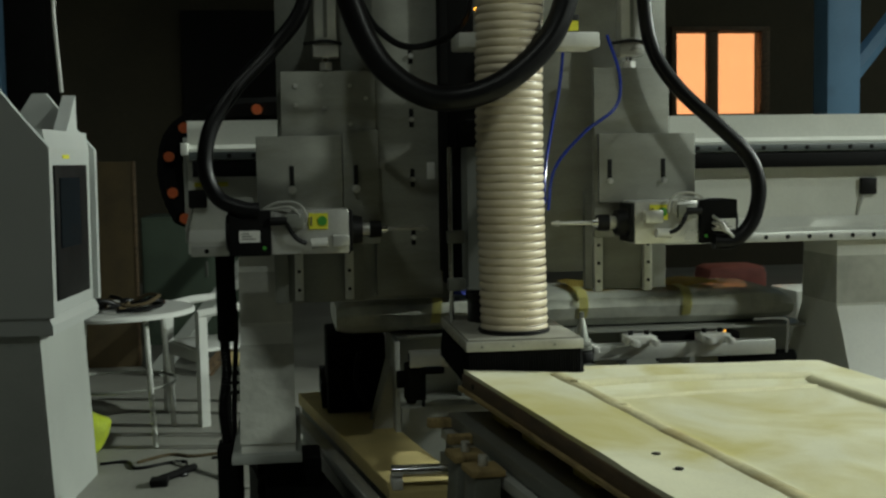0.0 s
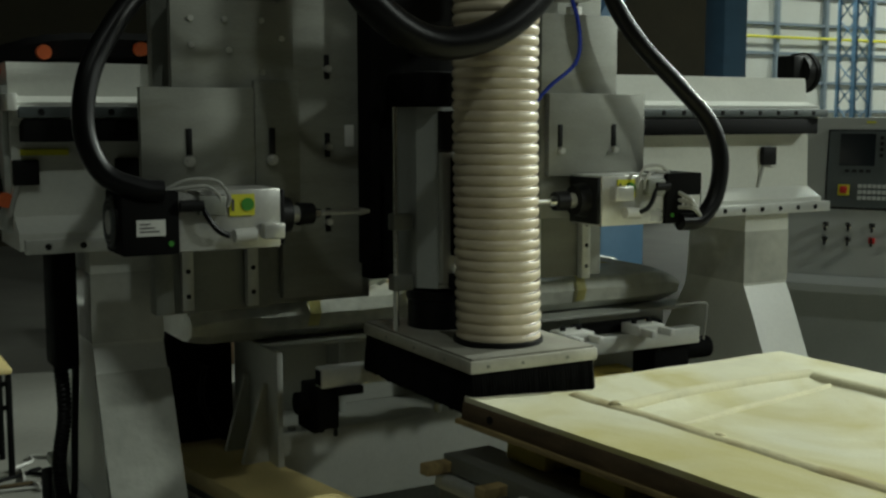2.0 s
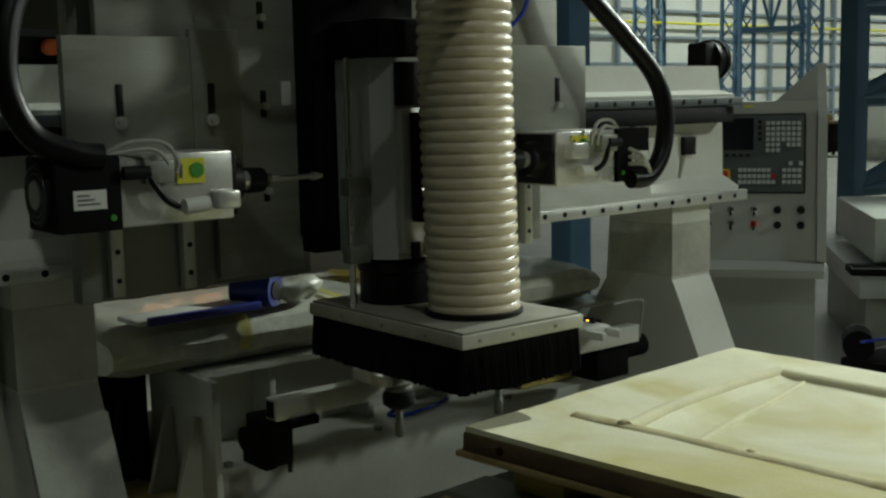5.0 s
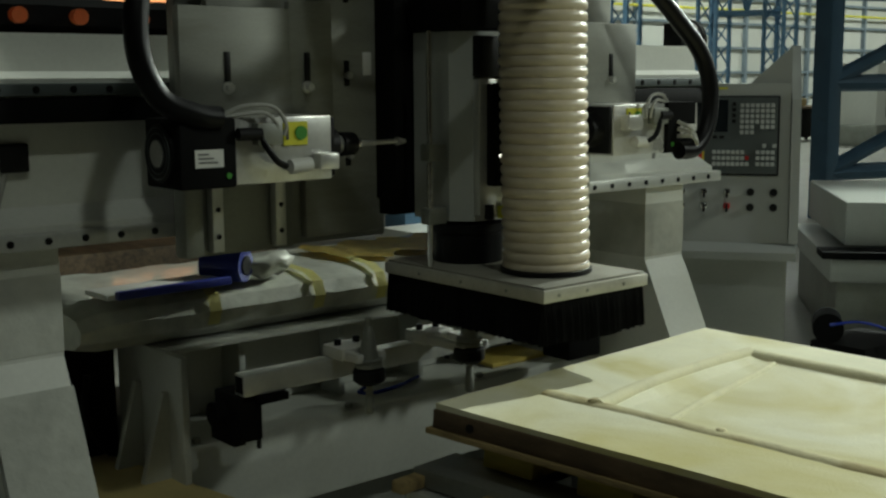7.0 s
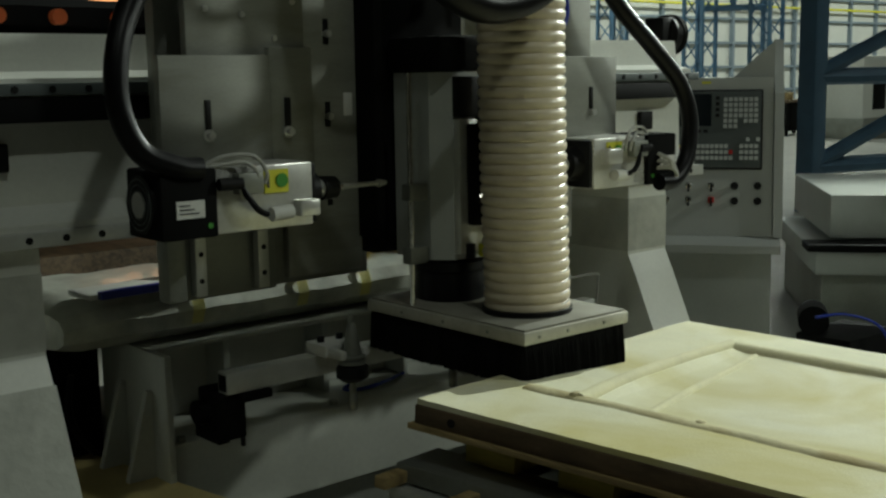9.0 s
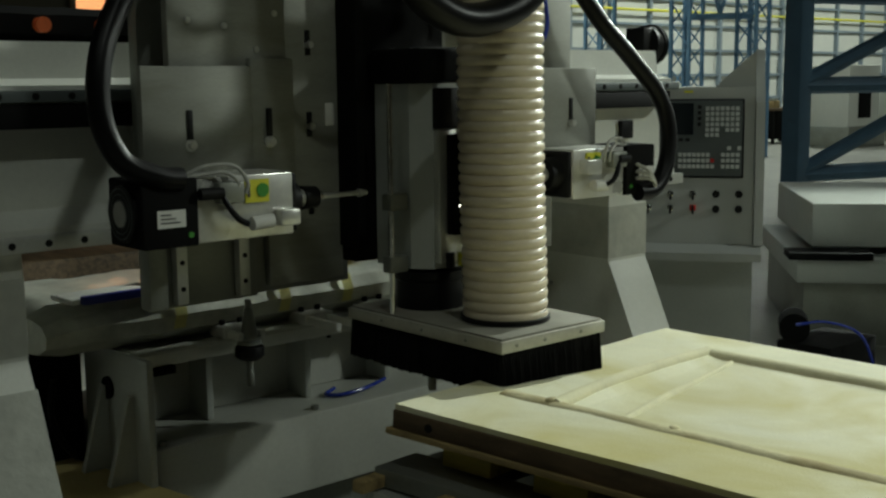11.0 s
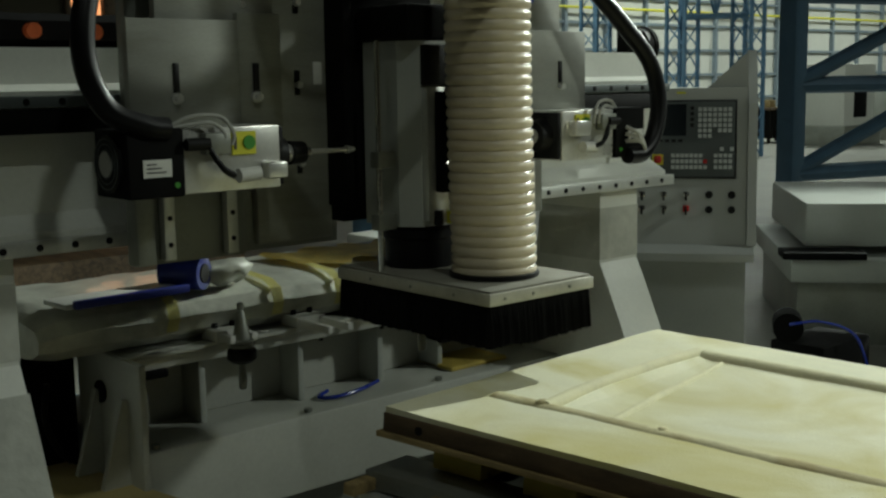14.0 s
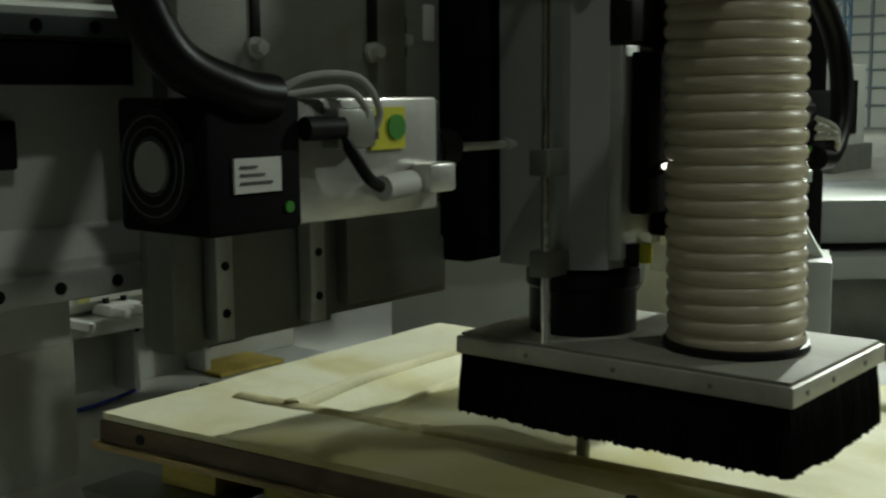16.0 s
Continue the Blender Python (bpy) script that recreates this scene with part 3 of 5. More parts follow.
for z0, z1, y0 in ((1.158, 1.192, 3.842), (1.474, 1.5, 3.865)):
    r = part("guide_rail", bx(BX0 + 0.01, BX1 + 0.02, y0, 3.866 if z0 < 1.3 else 3.886, z0, z1, 0.003), "aluminium" if z0 < 1.3 else "panel_grey", gantry)
    first = None
    for i in range(32):
        x = BX0 + 0.06 + i * 0.08
        if first is None:
            first = part("bolt", cy((x, y0 + 0.002, (z0 + z1) / 2), (x, y0 - 0.002, (z0 + z1) / 2), 0.008, seg=10), "black", r)
        else:
            shared("bolt", first, r, (i * 0.08, 0, 0))
# solid matt black strip stands in for the shade below the upper rail
part("rail_recess", bx(BX0 + 0.02, BX1 - 0.02, 3.872, 3.934, 1.418, 1.47, 0.002), "matt_black", gantry, "black strip put in for the shade under the upper rail")
for x, side in ((-0.3, 1), (-0.062, 1), (2.07, 1)):
    part("square_plate", bx(x - 0.03, x + 0.03, 3.915, 3.934, 1.315, 1.375, 0.004), "black", gantry, "small black square plate")
    part("cable_stub", cy((x - 0.02, 3.925, 1.315), (x - 0.04, 3.93, 1.24), 0.006, seg=8), "cable_grey", gantry)
part("tape_mark", bx(-0.31, -0.2, 3.926, 3.931, 1.385, 1.4), "yellow", gantry, "yellow tape strip")
for x0, x1 in ((-0.17, 0.002), (1.93, 2.12)):
    leg = part("leg", prism(bmesh.new(), [(3.875, 1.164), (3.875, 0.92), (3.845, 0.86), (3.71, 0.56), (3.71, 0.505), (4.35, 0.505), (4.35, 0.6), (4.16, 0.9), (4.14, 1.164)], "x", x0, x1), "white_paint", gantry, soft=False)
    part("foot_flange", bx(x0 - 0.03, x1 + 0.02, 3.67, 4.4, 0.502, 0.53, 0.004), "grey_paint", leg)
    part("film_band", prism(bmesh.new(), [(3.8735, 1.1), (3.8735, 0.93), (4.142, 0.93), (4.142, 1.1)], "x", x0 - 0.0015, x1 + 0.0015), "thin_film", leg, "clear film wrapped round the leg")
    if x0 < 0:
        part("lower_film", prism(bmesh.new(), [(3.839, 0.862), (3.703, 0.56), (3.73, 0.55), (3.855, 0.85)], "x", x0 - 0.003, x1 + 0.003), "thin_film", leg)
part("post_foot", bx(0.11, 0.2, 4.5, 4.9, 0.5, 0.6), "matt_black", gantry)
bmo = part("beam_motor", cy((2.29, 4.03, 1.628), (2.335, 4.03, 1.628), 0.066, seg=32), "black", gantry, "black round drive cover at the beam's end")
part("cover_rim", lathe(bmesh.new(), (0, 0), [(0.058, 0), (0.07, 0), (0.07, 0.02), (0.058, 0.02)], 32, cap=False), "matt_black", bmo).matrix_local = Matrix.Translation(Vector((2.322, 4.03, 1.628)) - BASE[gantry]) @ Matrix.Rotation(radians(90), 4, "Y") @ Matrix.Translation(BASE[gantry])
part("motor_mount", bx(2.24, 2.291, 3.99, 4.07, 1.59, 1.685, 0.006), "black", gantry)
part("stop_block", bx(-0.345, -0.322, 3.86, 4.0, 1.49, 1.53, 0.003), "white_paint", gantry)
part("end_cover", bx(-0.345, -0.33, 3.95, 4.14, 1.2, 1.55, 0.003), "grey_paint", gantry)

dm = part("drive_motor", bx(-0.1, 0.085, 3.74, 3.92, 0.27, 0.5, 0.01), "matt_black", gantry, "black drive motor under the foot")
part("motor_end", bx(-0.01, 0.085, 3.76, 3.9, 0.06, 0.268, 0.01), "matt_black", dm)
for z in (0.33, 0.38, 0.43):
    part("fin", bx(-0.125, -0.101, 3.76, 3.9, z, z + 0.02, 0.002), "matt_black", dm)

# cable chain over the beam with orange rollers
cc = [(-0.345, 4.0, 1.28), (-0.385, 4.07, 1.35), (-0.405, 4.1, 1.45), (-0.375, 4.1, 1.56), (-0.27, 4.1, 1.622), (-0.1, 4.1, 1.646), (0.3, 4.1, 1.646), (0.8, 4.1, 1.646), (1.2, 4.1, 1.646)]
cpath = smooth_path(cc, 6)
ch = part("cable_chain", tb(cc, 0.042, 6, 6, 0.06), "matt_black", gantry, "black cable chain")
dist, last = 0.0, None
for a, b in zip(cpath, cpath[1:]):
    dist += (b - a).length
    if last is None or dist - last > 0.115:
        last = dist
        part("roller", cy((a.x, a.y - 0.062, a.z), (a.x, a.y - 0.036, a.z), 0.018, seg=16), "orange", ch, "orange roller")
part("chain_end", bx(-0.2, 1.3, 4.04, 4.16, 1.6065, 1.6095), "grey_paint", gantry)
# cables hanging at the gantry's end
part("cable_bracket", bx(-0.25, -0.19, 3.93, 4.05, 0.86, 1.16, 0.01), "matt_black", gantry)
part("conduit", tb([(-0.225, 3.98, 1.1), (-0.23, 3.98, 0.9), (-0.225, 3.97, 0.75), (-0.24, 3.98, 0.62), (-0.23, 4.0, 0.505)], 0.016, 10, 24, 0.18), "rubber", gantry)
part("cable", tb([(-0.2, 3.99, 1.1), (-0.19, 3.99, 0.9), (-0.2, 3.98, 0.7), (-0.205, 3.99, 0.505)], 0.009, 8), "rubber", gantry)
part("drop_post", bx(-0.262, -0.18, 3.92, 4.06, 0.0, 0.5, 0.006), "matt_black", gantry)

# ---- router head, which rides on the gantry ----
head = thing("router_head", (0.66, 3.75, 0.94), "router head with spindle, two drill units and dust hood", "router head")
SX, SY = 0.64, 3.6
part("back_plate", bx(-0.03, 0.53, 3.79, 3.83, 1.005, 2.35, 0.004), "cast_grey", head)
part("back_plate", bx(0.76, 1.27, 3.79, 3.83, 1.08, 2.35, 0.004), "steel_plate", head)
part("spindle_bracket", bx(0.5, 0.8, 3.72, 3.83, 1.06, 2.3, 0.006), "matt_black", head)
part("bracket_rib", bx(0.49, 0.515, 3.69, 3.79, 1.1, 2.2, 0.003), "matt_black", head)
part("tag_strip", bx(0.452, 0.478, 3.765, 3.79, 1.40, 1.455, 0.003), "label", head)
cp = part("centre_plate", bx(0.28, 0.5, 3.768, 3.792, 1.02, 2.35, 0.004), "steel_plate", head)
for z in (1.21, 1.40, 1.595, 1.8):
    part("slot", bx(0.397, 0.411, 3.764, 3.77, z - 0.025, z + 0.035, 0.002), "black", cp)
    part("bolt", cy((0.404, 3.768, z), (0.404, 3.752, z), 0.009, seg=6), "bright_metal", cp)
up = part("upper_plate_left", bx(-0.017, 0.28, 3.676, 3.7, 1.2, 1.745, 0.003), "steel_plate", head)
fp = part("front_plate_left", bx(-0.097, 0.17, 3.65, 3.674, 1.2, 1.543, 0.003), "steel_plate", head)
fp2 = part("front_plate_inner", bx(0.172, 0.285, 3.655, 3.674, 1.2, 1.56, 0.003), "steel_plate", head)
for x, parent in ((0.013, fp), (0.213, fp2)):
    part("slot", bx(x - 0.007, x + 0.007, 3.646, 3.652, 1.385, 1.45, 0.002), "black", parent)
    part("bolt", cy((x, 3.652, 1.375), (x, 3.634, 1.375), 0.009, seg=6), "bright_metal", parent)
    part("washer", cy((x, 3.652, 1.375), (x, 3.646, 1.375), 0.0135, seg=16), "bright_metal", parent)
for x, z in ((0.03, 1.70), (0.11, 1.70), (0.2, 1.70), (0.03, 1.64), (0.12, 1.63), (0.2, 1.58), (0.25, 1.66)):
    part("bolt", cy((x, 3.677, z), (x, 3.671, z), 0.007, seg=8), "bright_metal", up)
upr = part("upper_plate_right", bx(0.99, 1.243, 3.676, 3.7, 1.2, 1.752, 0.003), "steel_plate", head)
fpr = part("front_plate_right", bx(1.0, 1.323, 3.65, 3.674, 1.315, 1.538, 0.003), "steel_plate", head)
for x in (1.035, 1.215):
    part("slot", bx(x - 0.007, x + 0.007, 3.646, 3.652, 1.395, 1.455, 0.002), "black", fpr)
    part("bolt", cy((x, 3.652, 1.385), (x, 3.634, 1.385), 0.009, seg=6), "bright_metal", fpr)
for x in (0.028, 0.19, 1.02, 1.19):
    r = part("vertical_rail", bx(x - 0.014, x + 0.014, 3.735, 3.76, 1.015, 1.3, 0.002), "aluminium", head)
    for z in (1.05, 1.11, 1.17):
        part("rail_hole", cy((x, 3.736, z), (x, 3.733, z), 0.006, seg=8), "black", r)
part("rail_backing", bx(-0.045, 0.24, 3.762, 3.789, 1.005, 1.25, 0.003), "cast_grey", head)
part("rail_cover", bx(-0.05, -0.005, 3.74, 3.789, 1.008, 1.22, 0.004), "cast_grey", head)
part("rail_backing", bx(0.98, 1.26, 3.762, 3.789, 1.02, 1.35, 0.003), "steel_plate", head)
for x in (0.128, 1.12):
    c = part("air_cylinder", bx(x - 0.035, x + 0.035, 3.68, 3.75, 1.84, 2.4, 0.006), "aluminium", head)
    part("groove", bx(x - 0.006, x + 0.006, 3.677, 3.682, 1.85, 2.39), "cast_grey", c)
    part("cap", bx(x - 0.04, x + 0.04, 3.675, 3.755, 1.79, 1.838, 0.004), "bright_metal", c)
    part("rod", cy((x, 3.712, 1.70), (x, 3.712, 1.79), 0.012), "chrome", c)
    part("nut", cy((x, 3.712, 1.75), (x, 3.712, 1.775), 0.022, seg=6), "bright_metal", c)
    part("strap", tb([(x - 0.07, 3.67, 1.83), (x, 3.67, 1.838), (x + 0.05, 3.67, 1.83)], 0.005, 6), "black", c)


def drill_unit(x0, x1, sgn, zc):
    """Motor body between x0 and x1; sgn +1: the chuck points to +x."""
    u = part("drill_unit", bx(x0, x1, 3.515, 3.65, zc - 0.067, zc + 0.067, 0.004), "bright_metal", head, "bright metal drill motor with round yellow sticker")
    tail, nose = (x0, x1) if sgn > 0 else (x1, x0)
    part("fan_box", bx(min(tail - sgn * 0.125, tail), max(tail - sgn * 0.125, tail), 3.505, 3.65, zc - 0.069, zc + 0.069, 0.006), "matt_black", u, "black fan housing")
    fx = tail - sgn * 0.074
    part("paper_label", bx(fx - 0.02, fx + 0.042, 3.502, 3.507, zc - 0.027, zc + 0.008), "label", u)
    for k in range(3):
        part("print_bar", bx(fx - 0.013, fx + 0.029 - 0.01 * k, 3.5005, 3.5022, zc - 0.018 + 0.008 * k, zc - 0.0155 + 0.008 * k), "print", u)
    ex = tail - sgn * 0.126
    part("fan_ring", cy((ex, 3.58, zc), (ex - sgn * 0.006, 3.58, zc), 0.058, seg=28), "black", u)
    for k in range(4):
        rr = 0.018 + 0.011 * k
        part("fan_wire", tb([(ex - sgn * 0.009, 3.58 + rr * math.cos(a), zc + rr * math.sin(a)) for a in [2 * math.pi * j / 12 for j in range(13)]], 0.001, 5, 2), "panel_grey", u)
    part("fan_hub", cy((ex, 3.58, zc), (ex - sgn * 0.011, 3.58, zc), 0.026, seg=20), "cable_grey", u)
    sx = nose - sgn * 0.085
    part("yellow_label", bx(sx - 0.036, sx + 0.022, 3.511, 3.5152, zc + 0.008, zc + 0.056), "yellow", u)
    part("green_dot", cy((sx + 0.005, 3.5152, zc + 0.033), (sx + 0.005, 3.508, zc + 0.033), 0.0145, seg=24), "green", u)
    part("warning_bar", bx(sx - 0.031, sx - 0.026, 3.5085, 3.5112, zc + 0.02, zc + 0.046), "print", u)
    part("terminal_box", bx(sx - 0.11 if sgn > 0 else sx + 0.05, sx - 0.05 if sgn > 0 else sx + 0.11, 3.49, 3.516, zc + 0.012, zc + 0.056, 0.004), "cast_grey", u)
    part("sensor", bx(sx + 0.035, sx + 0.085, 3.485, 3.516, zc - 0.045, zc - 0.01, 0.005), "bright_metal", u) if sgn > 0 else part("sensor", bx(sx - 0.06, sx + 0.0, 3.485, 3.516, zc + 0.0, zc + 0.04, 0.005), "bright_metal", u)
    part("air_fitting", cy((sx - sgn * 0.03, 3.5, zc - 0.035), (sx + sgn * 0.02, 3.5, zc - 0.032), 0.015, seg=12), "label", u)
    part("flange", bx(min(nose, nose + sgn * 0.012), max(nose, nose + sgn * 0.012), 3.52, 3.645, zc - 0.062, zc + 0.062, 0.003), "black", u)
    n0 = nose + sgn * 0.012
    part("nose_ring", cy((n0, 3.582, zc), (n0 + sgn * 0.032, 3.582, zc), 0.047, 0.04, seg=28), "black", u)
    part("spindle_neck", cy((n0 + sgn * 0.03, 3.582, zc), (n0 + sgn * 0.06, 3.582, zc), 0.02), "bright_metal", u)
    part("chuck", cy((n0 + sgn * 0.055, 3.582, zc), (n0 + sgn * 0.092, 3.582, zc), 0.027, 0.025, seg=16), "black", u)
    part("collet", cy((n0 + sgn * 0.09, 3.582, zc), (n0 + sgn * 0.11, 3.582, zc), 0.016, 0.011), "chrome", u)
    part("drill_bit", cy((n0 + sgn * 0.105, 3.582, zc), (n0 + sgn * 0.24, 3.582, zc), 0.0065, 0.005, seg=8), "bright_metal", u)
    part("drill_tip", cy((n0 + sgn * 0.215, 3.582, zc), (n0 + sgn * 0.235, 3.582, zc), 0.01, 0.006, seg=10), "bright_metal", u)
    # leads at the tail
    for k in range(2):
        part("lead", tb([(tail - sgn * 0.03, 3.53, zc + 0.066), (tail + sgn * 0.02, 3.51, zc + 0.074 + 0.016 * k), (tail + sgn * (0.06 + 0.02 * k), 3.497, zc + 0.076 + 0.012 * k), (tail + sgn * (0.085 + 0.022 * k), 3.492, zc + 0.055), (tail + sgn * (0.085 + 0.02 * k), 3.497, zc + 0.03)], 0.0042, 8), "cable_grey", u)
    part("black_plug", cy((tail + sgn * 0.0, 3.5, zc + 0.035), (tail + sgn * 0.05, 3.495, zc + 0.035), 0.013, seg=12), "black", u)
    part("black_lead", tb([(tail + sgn * 0.045, 3.497, zc + 0.035), (tail + sgn * 0.06, 3.487, zc + 0.005), (tail + sgn * 0.08, 3.485, zc - 0.02), (tail + sgn * 0.105, 3.49, zc - 0.032)], 0.007, 8), "rubber", u)
    part("status_dot", cy((tail - sgn * 0.02, 3.505, zc - 0.045), (tail - sgn * 0.02, 3.5025, zc - 0.045), 0.006, seg=12), "green", u)
    part("mount_block", bx(x0 + 0.02, x1 - 0.02, 3.648, 3.735, zc - 0.05, zc + 0.05), "cast_grey", u)
    return u


drill_unit(-0.055, 0.18, 1, 1.25)
drill_unit(1.077, 1.287, -1, 1.254)
part("black_hose", tb([(-0.09, 3.51, 1.318), (-0.14, 3.51, 1.325), (-0.21, 3.52, 1.36), (-0.245, 3.53, 1.45), (-0.225, 3.55, 1.57), (-0.15, 3.59, 1.69), (-0.04, 3.64, 1.81), (0.06, 3.66, 1.95), (0.1, 3.68, 2.2)], 0.024, 14), "rubber", head, "thick black cable hose")
part("black_hose", tb([(1.33, 3.5, 1.19), (1.40, 3.5, 1.195), (1.46, 3.505, 1.255), (1.485, 3.515, 1.36), (1.455, 3.53, 1.46), (1.36, 3.55, 1.56), (1.24, 3.58, 1.68), (1.17, 3.61, 1.80), (1.15, 3.64, 1.95), (1.15, 3.66, 2.2)], 0.024, 14), "rubber", head, "thick black cable hose")
for k in range(3):
    part("lead", tb([(1.33, 3.505, 1.27 - 0.02 * k), (1.345, 3.47, 1.25 - 0.01 * k), (1.375, 3.475, 1.215), (1.40, 3.495, 1.195)], 0.0055, 8), "cable_grey", head)
part("loop_hose", tb([(0.2, 3.3, 2.35), (0.155, 3.28, 2.1), (0.185, 3.26, 1.9), (0.27, 3.25, 1.725), (0.42, 3.25, 1.635), (0.59, 3.25, 1.665), (0.74, 3.27, 1.785), (0.81, 3.29, 1.93), (0.83, 3.3, 2.1), (0.82, 3.3, 2.35)], 0.036, 16), "rubber", head, "thick black hose hanging in a loop")
part("loop_cable", tb([(0.2, 3.45, 2.3), (0.22, 3.43, 1.95), (0.31, 3.42, 1.815), (0.42, 3.42, 1.80), (0.54, 3.45, 1.88), (0.58, 3.5, 2.1)], 0.01, 8), "rubber", head)

# spindle
sp = part("spindle", prism(bmesh.new(), [(SX - 0.085, SY - 0.03), (SX - 0.05, SY - 0.075), (SX + 0.05, SY - 0.085), (SX + 0.085, SY - 0.04), (SX + 0.085, SY + 0.1), (SX - 0.085, SY + 0.1)], "z", 1.055, 1.5), "grey_paint", head, "grey spindle motor body", soft=False)
part("front_cover", bx(SX - 0.048, SX + 0.048, SY - 0.096, SY - 0.07, 1.07, 1.39, 0.003), "aluminium", sp)
part("black_panel", bx(SX - 0.05, SX + 0.06, SY - 0.1, SY - 0.07, 1.395, 1.49, 0.003), "black", sp)
part("screw", cy((SX - 0.0, SY - 0.096, 1.35), (SX - 0.0, SY - 0.099, 1.35), 0.007, seg=10), "black", sp)
part("top_cap", bx(SX - 0.1, SX + 0.1, SY - 0.09, SY + 0.11, 1.502, 1.585, 0.012), "matt_black", sp)
part("plug", cy((SX - 0.02, SY - 0.1, 1.06), (SX - 0.02, SY - 0.1, 1.095), 0.012, seg=10), "black", sp)
part("plug", cy((SX + 0.02, SY - 0.1, 1.06), (SX + 0.02, SY - 0.1, 1.09), 0.011, seg=10), "yellow", sp)
part("side_cable_box", bx(SX + 0.04, SX + 0.1, SY - 0.13, SY - 0.08, 1.1, 1.5, 0.008), "matt_black", sp)
# small white emitting disc; the stalk is added to carry it
part("sensor_lamp", cy((SX - 0.0455, SY - 0.172, 1.214), (SX - 0.043, SY - 0.165, 1.214), 0.0048, seg=18), "glow_white", sp)
part("lamp_block", bx(SX - 0.03, SX + 0.05, SY - 0.128, SY - 0.1, 1.14, 1.38, 0.004), "matt_black", sp)
part("lamp_stalk", cy((SX - 0.042, SY - 0.166, 1.214), (SX - 0.02, SY - 0.128, 1.2), 0.008, seg=10), "matt_black", sp)
part("yellow_tag", bx(SX + 0.03, SX + 0.05, SY - 0.139, SY - 0.131, 1.075, 1.115), "yellow", sp)
part("collar", lathe(bmesh.new(), (SX, SY), [(0.07, 0.94), (0.085, 0.95), (0.085, 1.02), (0.09, 1.025), (0.09, 1.045), (0.06, 1.054)], 32), "rubber", sp)
part("guide_rod", cy((0.5, 3.575, 0.95), (0.5, 3.575, 1.5), 0.0075, seg=12), "chrome", head, "slim steel guide rod")
for z in (1.05, 1.2):
    part("rod_bracket", bx(0.49, 0.545, 3.565, 3.6, z, z + 0.04, 0.004), "cast_grey", head)
part("spindle_nose", lathe(bmesh.new(), (SX, SY), [(0.05, 0.93), (0.05, 0.89), (0.035, 0.885)], 24), "cast_grey", sp)

# dust hood with brush
hood = part("dust_hood", bx(0.485, 0.825, 3.185, 3.735, 0.918, 0.946, 0.003), "dusty_alu", head, "pale metal dust hood plate")
part("top_sheet", bx(0.492, 0.818, 3.192, 3.729, 0.946, 0.951, 0.001), "dusty_sheet", hood, "dusty grey cover sheet")
for x in (0.53, 0.62, 0.74):
    part("screw", cy((x, 3.186, 0.932), (x, 3.183, 0.932), 0.004, seg=8), "cast_grey", hood)
for y in (3.3, 3.45, 3.6):
    part("screw", cy((0.486, y, 0.932), (0.483, y, 0.932), 0.004, seg=8), "cast_grey", hood)
br = bmesh.new()
random.seed(4)
ring = []
CORN = [(0.492, 3.194), (0.818, 3.194), (0.818, 3.729), (0.492, 3.729)]
for c in range(4):
    a, b = Vector(CORN[c]), Vector(CORN[(c + 1) % 4])
    d = (b - a).normalized()
    nrm = Vector((d.y, -d.x))
    n = 90 if c % 2 == 0 else 130
    for i in range(n):
        p = a.lerp(b, i / n)
        low = 0.822 + 0.005 * random.random() + 0.008 * noise.noise((p.x * 9, p.y * 9, 2))
        out = nrm * (0.0035 * (i % 2) + 0.002 * random.random())
        ring.append([br.verts.new((*w, z)) for w, z in ((p - nrm * 0.012, 0.919), (p + out * 0.3, 0.919), (p + out + nrm * 0.004, 0.87), (p + out + nrm * 0.007, low), (p - nrm * 0.006, low + 0.004))])
for p, q in zip(ring, ring[1:] + ring[:1]):
    for k in range(5):
        br.faces.new((p[k], q[k], q[(k + 1) % 5], p[(k + 1) % 5]))
bmesh.ops.recalc_face_normals(br, faces=br.faces)
part("brush", br, "bristle", hood, "black bristle curtain", soft=False)

# ribbed hose
HX, HY, HR = 0.654, 3.345, 0.1005
rings = []
pitch, z = 0.0243, 0.955
while z < 2.32:
    for f, r in ((0.0, HR - 0.0058), (0.08, HR - 0.0042), (0.24, HR - 0.0011), (0.5, HR), (0.76, HR - 0.0011), (0.92, HR - 0.0042)):
        rings.append((r, z + f * pitch))
    z += pitch


def sway(v):
    k = max(0.0, v.co.z - 1.0)
    v.co.x += -0.006 * math.sin(k * 3.0)
    v.co.y += 0.01 * math.sin(k * 2.2)


hb = lathe(bmesh.new(), (HX, HY), rings, 48)
for v in hb.verts:
    sway(v)
hose = part("suction_hose", hb, "hose", head, "cream translucent ribbed suction hose")
turns = int(1.34 / pitch)
wv = tb([(HX + (HR - 0.0044) * math.cos(2 * math.pi * k / 20), HY + (HR - 0.0044) * math.sin(2 * math.pi * k / 20), 0.9555 + pitch * k / 20) for k in range(turns * 20)], 0.0025, 5, 2)
for v in wv.verts:
    sway(v)
part("spiral_wire", wv, "hose_wire", hose, "dark wire in the hose grooves")
part("hose_clamp", lathe(bmesh.new(), (HX, HY), [(HR + 0.002, 0.951), (HR + 0.005, 0.953), (HR + 0.005, 0.962), (HR, 0.964)], 40), "black", hose)
part("hose_bracket", bx(0.5, 0.923, 3.35, 3.5, 1.785, 1.83, 0.006), "label", head, "white bracket bar over the hose")
part("bracket_post", bx(0.56, 0.6, 3.4, 3.45, 1.83, 2.35, 0.004), "aluminium", head)
part("small_lamp", cy((0.56, 3.395, 1.9), (0.56, 3.388, 1.9), 0.006, seg=10), "led_amber", head)
